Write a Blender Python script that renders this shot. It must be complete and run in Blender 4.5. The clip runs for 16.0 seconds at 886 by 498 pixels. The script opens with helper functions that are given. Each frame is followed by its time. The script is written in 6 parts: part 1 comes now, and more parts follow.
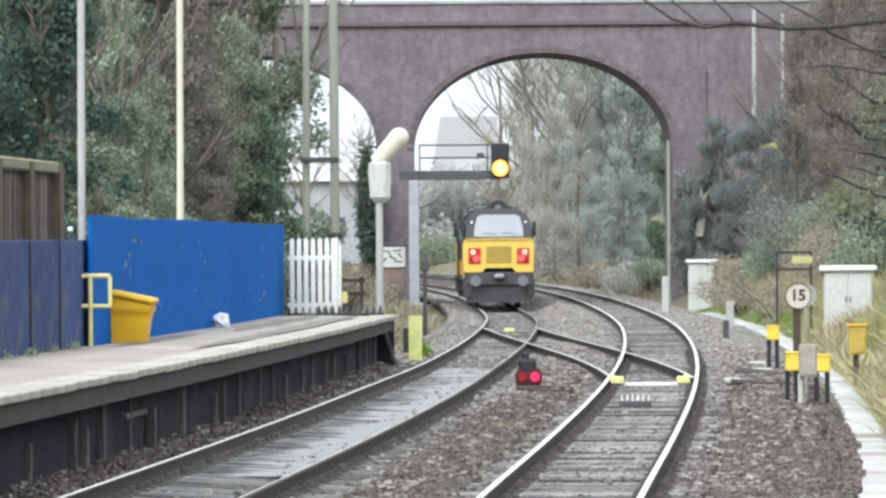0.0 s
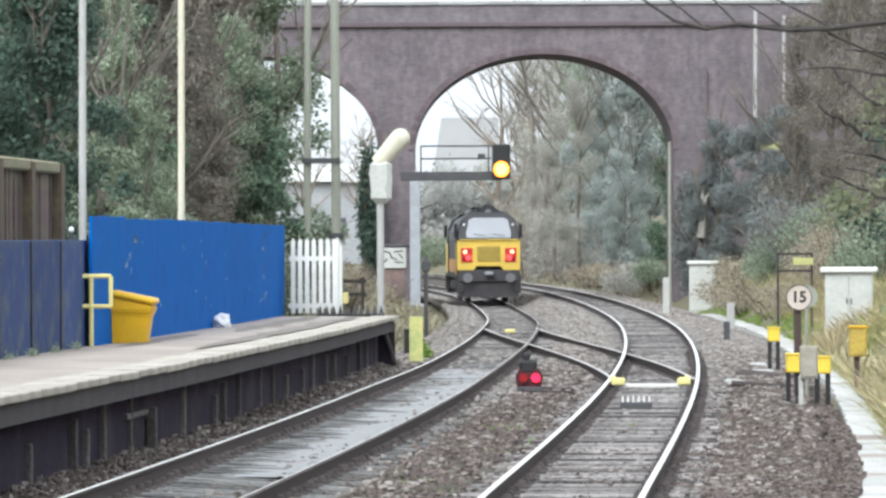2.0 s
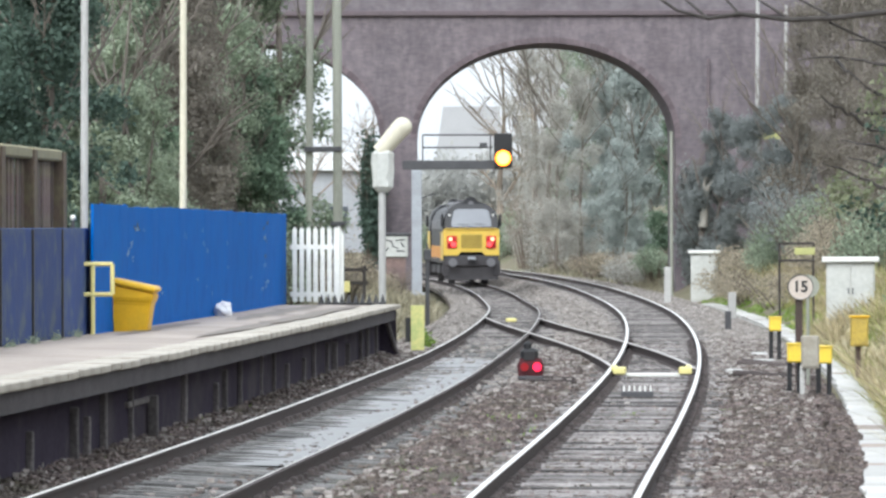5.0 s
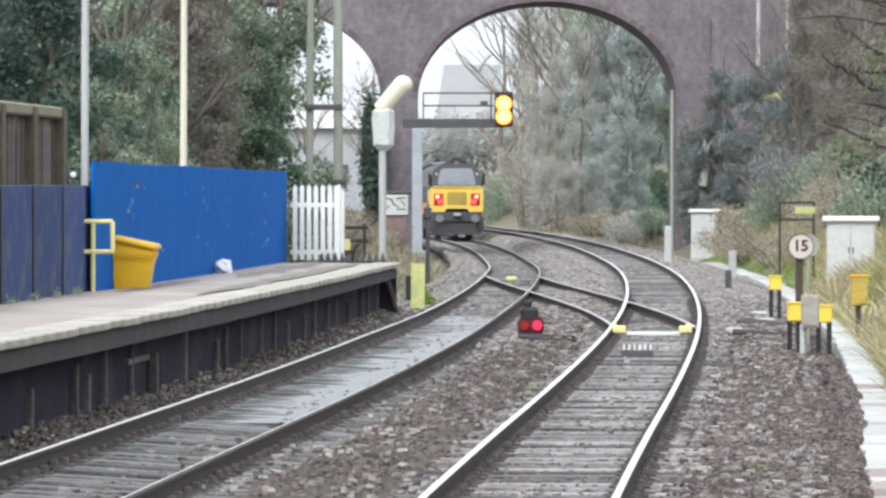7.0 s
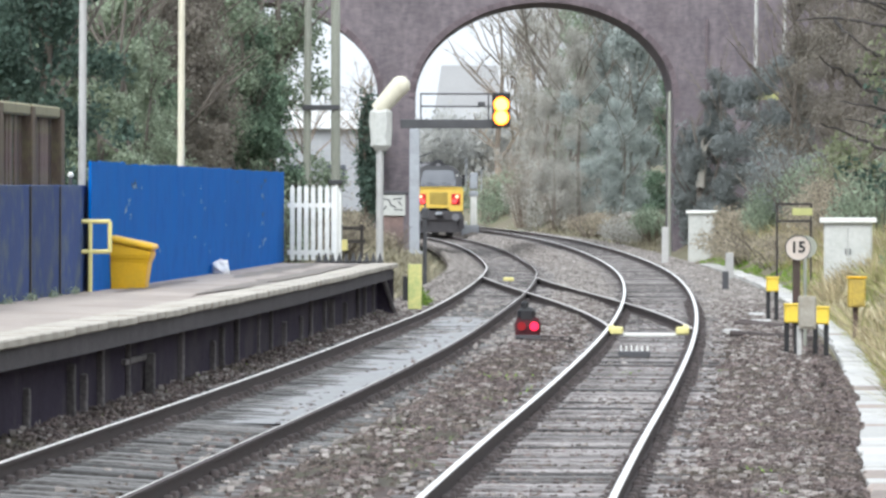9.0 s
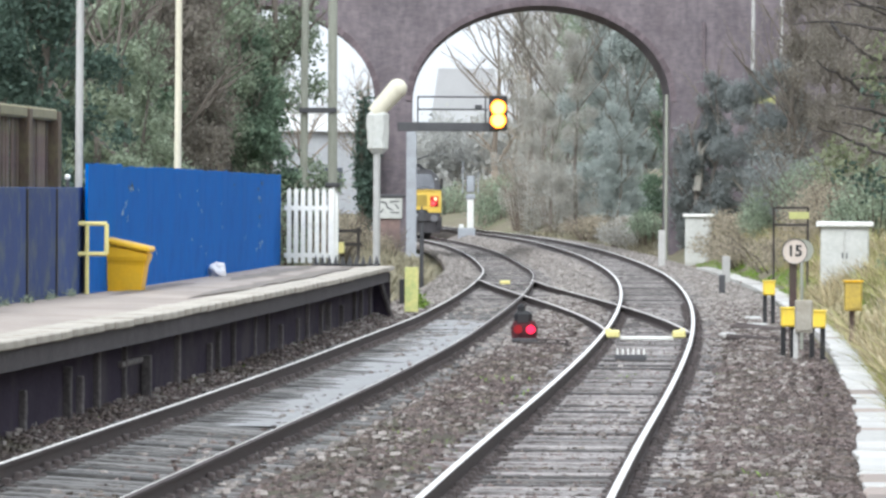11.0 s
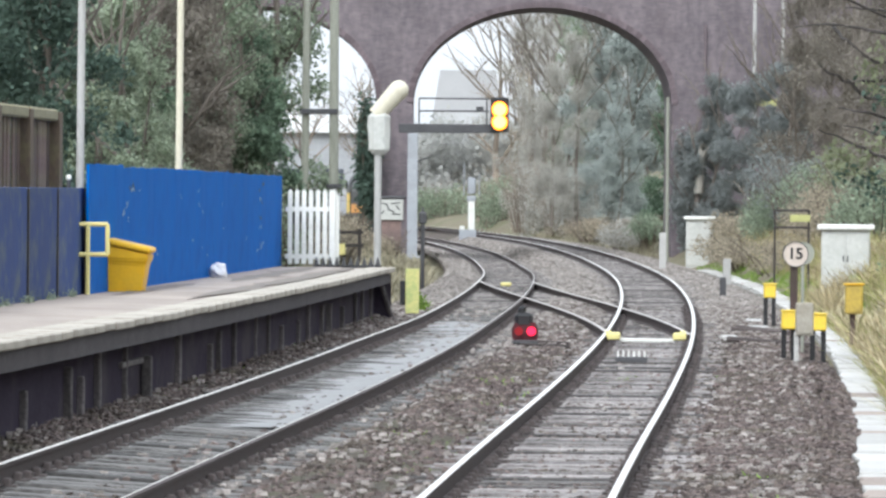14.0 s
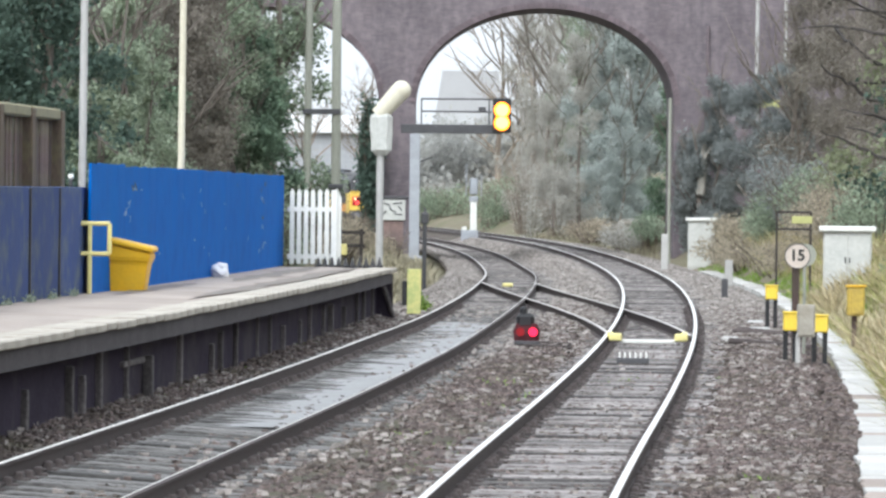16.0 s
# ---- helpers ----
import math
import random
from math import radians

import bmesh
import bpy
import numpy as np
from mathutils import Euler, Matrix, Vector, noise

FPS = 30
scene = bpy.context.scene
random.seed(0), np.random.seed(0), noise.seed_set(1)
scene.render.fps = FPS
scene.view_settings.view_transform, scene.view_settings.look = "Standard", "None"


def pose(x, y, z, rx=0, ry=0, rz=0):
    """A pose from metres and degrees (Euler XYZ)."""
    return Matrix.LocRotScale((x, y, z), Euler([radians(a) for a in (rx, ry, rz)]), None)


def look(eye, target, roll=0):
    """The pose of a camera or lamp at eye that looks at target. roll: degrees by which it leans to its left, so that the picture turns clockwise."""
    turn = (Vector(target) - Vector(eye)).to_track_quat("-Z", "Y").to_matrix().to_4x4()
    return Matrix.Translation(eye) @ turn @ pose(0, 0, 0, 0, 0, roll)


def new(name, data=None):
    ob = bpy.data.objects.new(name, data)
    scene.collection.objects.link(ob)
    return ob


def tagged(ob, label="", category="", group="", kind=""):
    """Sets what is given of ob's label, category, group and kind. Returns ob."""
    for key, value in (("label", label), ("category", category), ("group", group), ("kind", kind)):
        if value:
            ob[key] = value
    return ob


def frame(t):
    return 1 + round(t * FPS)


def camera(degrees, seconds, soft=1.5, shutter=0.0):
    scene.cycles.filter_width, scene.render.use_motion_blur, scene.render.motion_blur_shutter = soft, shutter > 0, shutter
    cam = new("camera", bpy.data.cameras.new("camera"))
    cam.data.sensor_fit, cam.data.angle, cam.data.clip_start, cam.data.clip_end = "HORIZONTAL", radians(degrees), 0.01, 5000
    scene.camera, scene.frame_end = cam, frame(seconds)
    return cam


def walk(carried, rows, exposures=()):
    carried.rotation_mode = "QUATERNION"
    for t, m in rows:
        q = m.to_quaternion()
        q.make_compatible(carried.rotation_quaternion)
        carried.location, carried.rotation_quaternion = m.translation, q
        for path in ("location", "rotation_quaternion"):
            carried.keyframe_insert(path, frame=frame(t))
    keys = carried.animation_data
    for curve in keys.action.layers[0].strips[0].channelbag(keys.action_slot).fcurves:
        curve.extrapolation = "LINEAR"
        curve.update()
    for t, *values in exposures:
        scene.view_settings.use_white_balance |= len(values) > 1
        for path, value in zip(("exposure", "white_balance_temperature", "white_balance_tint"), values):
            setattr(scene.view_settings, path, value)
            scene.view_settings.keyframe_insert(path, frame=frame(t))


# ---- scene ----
EYE = 2.43


def aim(pitch, yaw, roll):
    return pose(0, 0, EYE, pitch, 0, yaw) @ pose(0, 0, 0, 0, 0, roll)


cam = camera(8.965, 16.0, soft=2.7)
walk(cam, [
    (0.0, aim(89.8804, -0.0303, -0.393)), (0.5, aim(89.8657, -0.0515, -0.444)), (1.0, aim(89.8701, -0.0509, -0.368)),
    (1.5, aim(89.8756, -0.0385, -0.399)), (2.0, aim(89.8895, -0.0205, -0.284)), (2.5, aim(89.9014, -0.0221, -0.215)),
    (3.0, aim(89.8971, -0.0168, -0.234)), (3.5, aim(89.8968, -0.0076, -0.195)), (5.8, aim(89.5914, -0.0085, -0.08)),
    (6.0, aim(89.5274, -0.0074, -0.017)), (6.5, aim(89.3719, -0.0262, -0.037)), (7.0, aim(89.3526, 0.0, 0.0)),
    (7.5, aim(89.323, -0.0164, 0.021)), (8.0, aim(89.3489, -0.0185, 0.07)), (8.5, aim(89.3601, -0.0251, 0.071)),
    (9.0, aim(89.3598, -0.0284, 0.127)), (11.5, aim(89.3949, -0.067, 0.249)), (12.0, aim(89.398, -0.0689, 0.264)),
    (12.5, aim(89.4192, -0.0462, 0.354)), (13.0, aim(89.4129, -0.0431, 0.452)), (13.5, aim(89.3992, -0.0571, 0.442)),
    (14.0, aim(89.4065, -0.0525, 0.429)), (14.5, aim(89.4007, -0.0368, 0.497)), (15.0, aim(89.4178, -0.0338, 0.56)),
    (15.5, aim(89.4213, -0.0401, 0.641)), (16.0, aim(89.4111, -0.0333, 0.617)),
], exposures=((0.0, 1.1, 6040, 6), (3.7, 1.1, 6040, 6), (5.8, 1.06, 6020, 8), (16.0, 1.06, 6020, 8)))

# ---- light: an overcast winter day ----
world = bpy.data.worlds.new("overcast_sky")
scene.world = world
world.use_nodes = True
wn, wl = world.node_tree.nodes, world.node_tree.links
sky = wn.new("ShaderNodeTexSky")
sky.sky_type, sky.sun_disc = "NISHITA", False
sky.sun_elevation, sky.sun_rotation = radians(38), radians(200)
sky.air_density, sky.dust_density = 1.0, 4.0
grey = wn.new("ShaderNodeHueSaturation")
grey.inputs["Saturation"].default_value = 0.12
wl.new(sky.outputs[0], grey.inputs["Color"])
cloud = wn.new("ShaderNodeMix")
cloud.data_type = "RGBA"
cloud.inputs[0].default_value = 0.75
cloud.inputs[7].default_value = (7.0, 7.15, 7.3, 1)
wl.new(grey.outputs[0], cloud.inputs[6])
# an overcast sky is brighter overhead than at the horizon
where = wn.new("ShaderNodeTexCoord")
height = wn.new("ShaderNodeSeparateXYZ")
wl.new(where.outputs["Generated"], height.inputs[0])
grade = wn.new("ShaderNodeMapRange")
grade.inputs["To Min"].default_value, grade.inputs["To Max"].default_value = 0.70, 1.16
wl.new(height.outputs["Z"], grade.inputs["Value"])
dome = wn.new("ShaderNodeMix")
dome.data_type, dome.blend_type = "RGBA", "MULTIPLY"
dome.inputs[0].default_value = 1.0
wl.new(cloud.outputs[2], dome.inputs[6])
wl.new(grade.outputs[0], dome.inputs[7])
wl.new(dome.outputs[2], wn["Background"].inputs["Color"])
wn["Background"].inputs["Strength"].default_value = 0.13
sun_data = bpy.data.lights.new("sun", "SUN")
sun_data.energy, sun_data.angle, sun_data.color = 1.1, radians(40), (1.0, 0.97, 0.93)
sun = new("sun", sun_data)
sun.matrix_basis = look((0, 0, 60), (25, 66, 0))


# ---- materials ----
def material(name, base, other=None, rough=0.8, metal=0.0, scale=3.0, fine=40.0, bump=0.3, contrast=0.5, spec=0.4, per_piece=0.0,
             dirt=None, dirt_scale=0.6, dirt_amount=0.5, stretch=(1, 1, 1), emit=0.0, alpha_glass=False):
    """Two scales of noise between two colours, with relief and a patchy dirt coat."""
    m = bpy.data.materials.new(name)
    m.use_nodes = True
    n, l = m.node_tree.nodes, m.node_tree.links
    b = n["Principled BSDF"]
    other = other or tuple(c * 0.65 for c in base)
    tc = n.new("ShaderNodeTexCoord")
    mp = n.new("ShaderNodeMapping")
    mp.inputs["Scale"].default_value = stretch
    l.new(tc.outputs["Object"], mp.inputs["Vector"])
    big = n.new("ShaderNodeTexNoise")
    big.inputs["Scale"].default_value, big.inputs["Detail"].default_value = scale, 6
    small = n.new("ShaderNodeTexNoise")
    small.inputs["Scale"].default_value, small.inputs["Detail"].default_value = fine, 4
    for t in (big, small):
        l.new(mp.outputs[0], t.inputs["Vector"])
    add = n.new("ShaderNodeMath")
    add.operation = "MULTIPLY_ADD"
    add.inputs[1].default_value = 0.5
    half = n.new("ShaderNodeMath")
    half.operation = "MULTIPLY"
    half.inputs[1].default_value = 0.5
    l.new(big.outputs["Fac"], half.inputs[0])
    l.new(small.outputs["Fac"], add.inputs[0])
    l.new(half.outputs[0], add.inputs[2])
    ramp = n.new("ShaderNodeValToRGB")
    ramp.color_ramp.elements[0].position, ramp.color_ramp.elements[1].position = 0.5 - 0.3 * (1 - contrast) - 0.05, 0.5 + 0.3 * (1 - contrast) + 0.05
    ramp.color_ramp.elements[0].color, ramp.color_ramp.elements[1].color = (*other, 1), (*base, 1)
    l.new(add.outputs[0], ramp.inputs[0])
    colour = ramp.outputs[0]
    if dirt:
        dn = n.new("ShaderNodeTexNoise")
        dn.inputs["Scale"].default_value, dn.inputs["Detail"].default_value, dn.inputs["Roughness"].default_value = dirt_scale, 8, 0.65
        l.new(tc.outputs["Object"], dn.inputs["Vector"])
        dr = n.new("ShaderNodeValToRGB")
        dr.color_ramp.elements[0].position, dr.color_ramp.elements[1].position = 0.48, 0.68
        dr.color_ramp.elements[1].color = (dirt_amount,) * 3 + (1,)
        l.new(dn.outputs["Fac"], dr.inputs[0])
        mix = n.new("ShaderNodeMix")
        mix.data_type = "RGBA"
        mix.inputs["B"].default_value = (*dirt, 1)
        mix.inputs[7].default_value = (*dirt, 1)
        l.new(dr.outputs[0], mix.inputs[0])
        l.new(colour, mix.inputs[6])
        colour = mix.outputs[2]
    if per_piece:
        oi = n.new("ShaderNodeObjectInfo")
        gi = n.new("ShaderNodeNewGeometry")
        both = n.new("ShaderNodeMath")
        both.operation = "ADD"
        l.new(oi.outputs["Random"], both.inputs[0])
        l.new(gi.outputs["Random Per Island"], both.inputs[1])
        wrap = n.new("ShaderNodeMath")
        wrap.operation = "FRACT"
        l.new(both.outputs[0], wrap.inputs[0])
        rng = n.new("ShaderNodeMapRange")
        rng.inputs["To Min"].default_value, rng.inputs["To Max"].default_value = 1 - per_piece, 1 + per_piece
        l.new(wrap.outputs[0], rng.inputs["Value"])
        hs = n.new("ShaderNodeHueSaturation")
        l.new(rng.outputs[0], hs.inputs["Value"])
        l.new(colour, hs.inputs["Color"])
        colour = hs.outputs[0]
    l.new(colour, b.inputs["Base Color"])
    rr = n.new("ShaderNodeMapRange")
    rr.inputs["To Min"].default_value, rr.inputs["To Max"].default_value = max(0.03, rough - 0.12), min(1, rough + 0.12)
    l.new(big.outputs["Fac"], rr.inputs["Value"])
    l.new(rr.outputs[0], b.inputs["Roughness"])
    b.inputs["Metallic"].default_value = metal
    b.inputs["Specular IOR Level"].default_value = spec
    if bump:
        bp = n.new("ShaderNodeBump")
        bp.inputs["Strength"].default_value, bp.inputs["Distance"].default_value = bump, 0.02
        l.new(small.outputs["Fac"], bp.inputs["Height"])
        l.new(bp.outputs[0], b.inputs["Normal"])
    if emit:
        b.inputs["Emission Color"].default_value = (*base, 1)
        b.inputs["Emission Strength"].default_value = emit
    return m


def brick_material(name, base, other, mortar):
    m = material(name, base, other, rough=0.9, scale=0.5, fine=4, bump=0.25, contrast=0.65, stretch=(1, 1, 0.55), dirt=(0.105, 0.09, 0.098), dirt_scale=0.6, dirt_amount=0.75)
    n, l = m.node_tree.nodes, m.node_tree.links
    tc = n.new("ShaderNodeTexCoord")
    turn = n.new("ShaderNodeMapping")
    turn.inputs["Rotation"].default_value = (radians(90), 0, 0)
    l.new(tc.outputs["Object"], turn.inputs["Vector"])
    br = n.new("ShaderNodeTexBrick")
    br.inputs["Scale"].default_value = 1.0
    br.inputs["Brick Width"].default_value, br.inputs["Row Height"].default_value, br.inputs["Mortar Size"].default_value = 0.235, 0.078, 0.008
    br.inputs["Color1"].default_value, br.inputs["Color2"].default_value, br.inputs["Mortar"].default_value = (1.08, 1.04, 1.04, 1), (0.86, 0.84, 0.88, 1), (*mortar, 1)
    l.new(turn.outputs[0], br.inputs["Vector"])
    b = n["Principled BSDF"]
    old = b.inputs["Base Color"].links[0].from_socket
    mul = n.new("ShaderNodeMix")
    mul.data_type, mul.blend_type = "RGBA", "MULTIPLY"
    mul.inputs[0].default_value = 1.0
    l.new(old, mul.inputs[6])
    l.new(br.outputs["Color"], mul.inputs[7])
    l.new(mul.outputs[2], b.inputs["Base Color"])
    return m


def leaf_material(name, base, other, rough=0.75, vary=0.45):
    m = material(name, base, other, rough=rough, scale=0.35, fine=3.0, bump=0.0, contrast=0.6, per_piece=vary, spec=0.2)
    n, l = m.node_tree.nodes, m.node_tree.links
    b = n["Principled BSDF"]
    thin = n.new("ShaderNodeBsdfTranslucent")
    l.new(b.inputs["Base Color"].links[0].from_socket, thin.inputs["Color"])
    both = n.new("ShaderNodeMixShader")
    both.inputs[0].default_value = 0.42
    l.new(b.outputs[0], both.inputs[1])
    l.new(thin.outputs[0], both.inputs[2])
    l.new(both.outputs[0], n["Material Output"].inputs["Surface"])
    return m


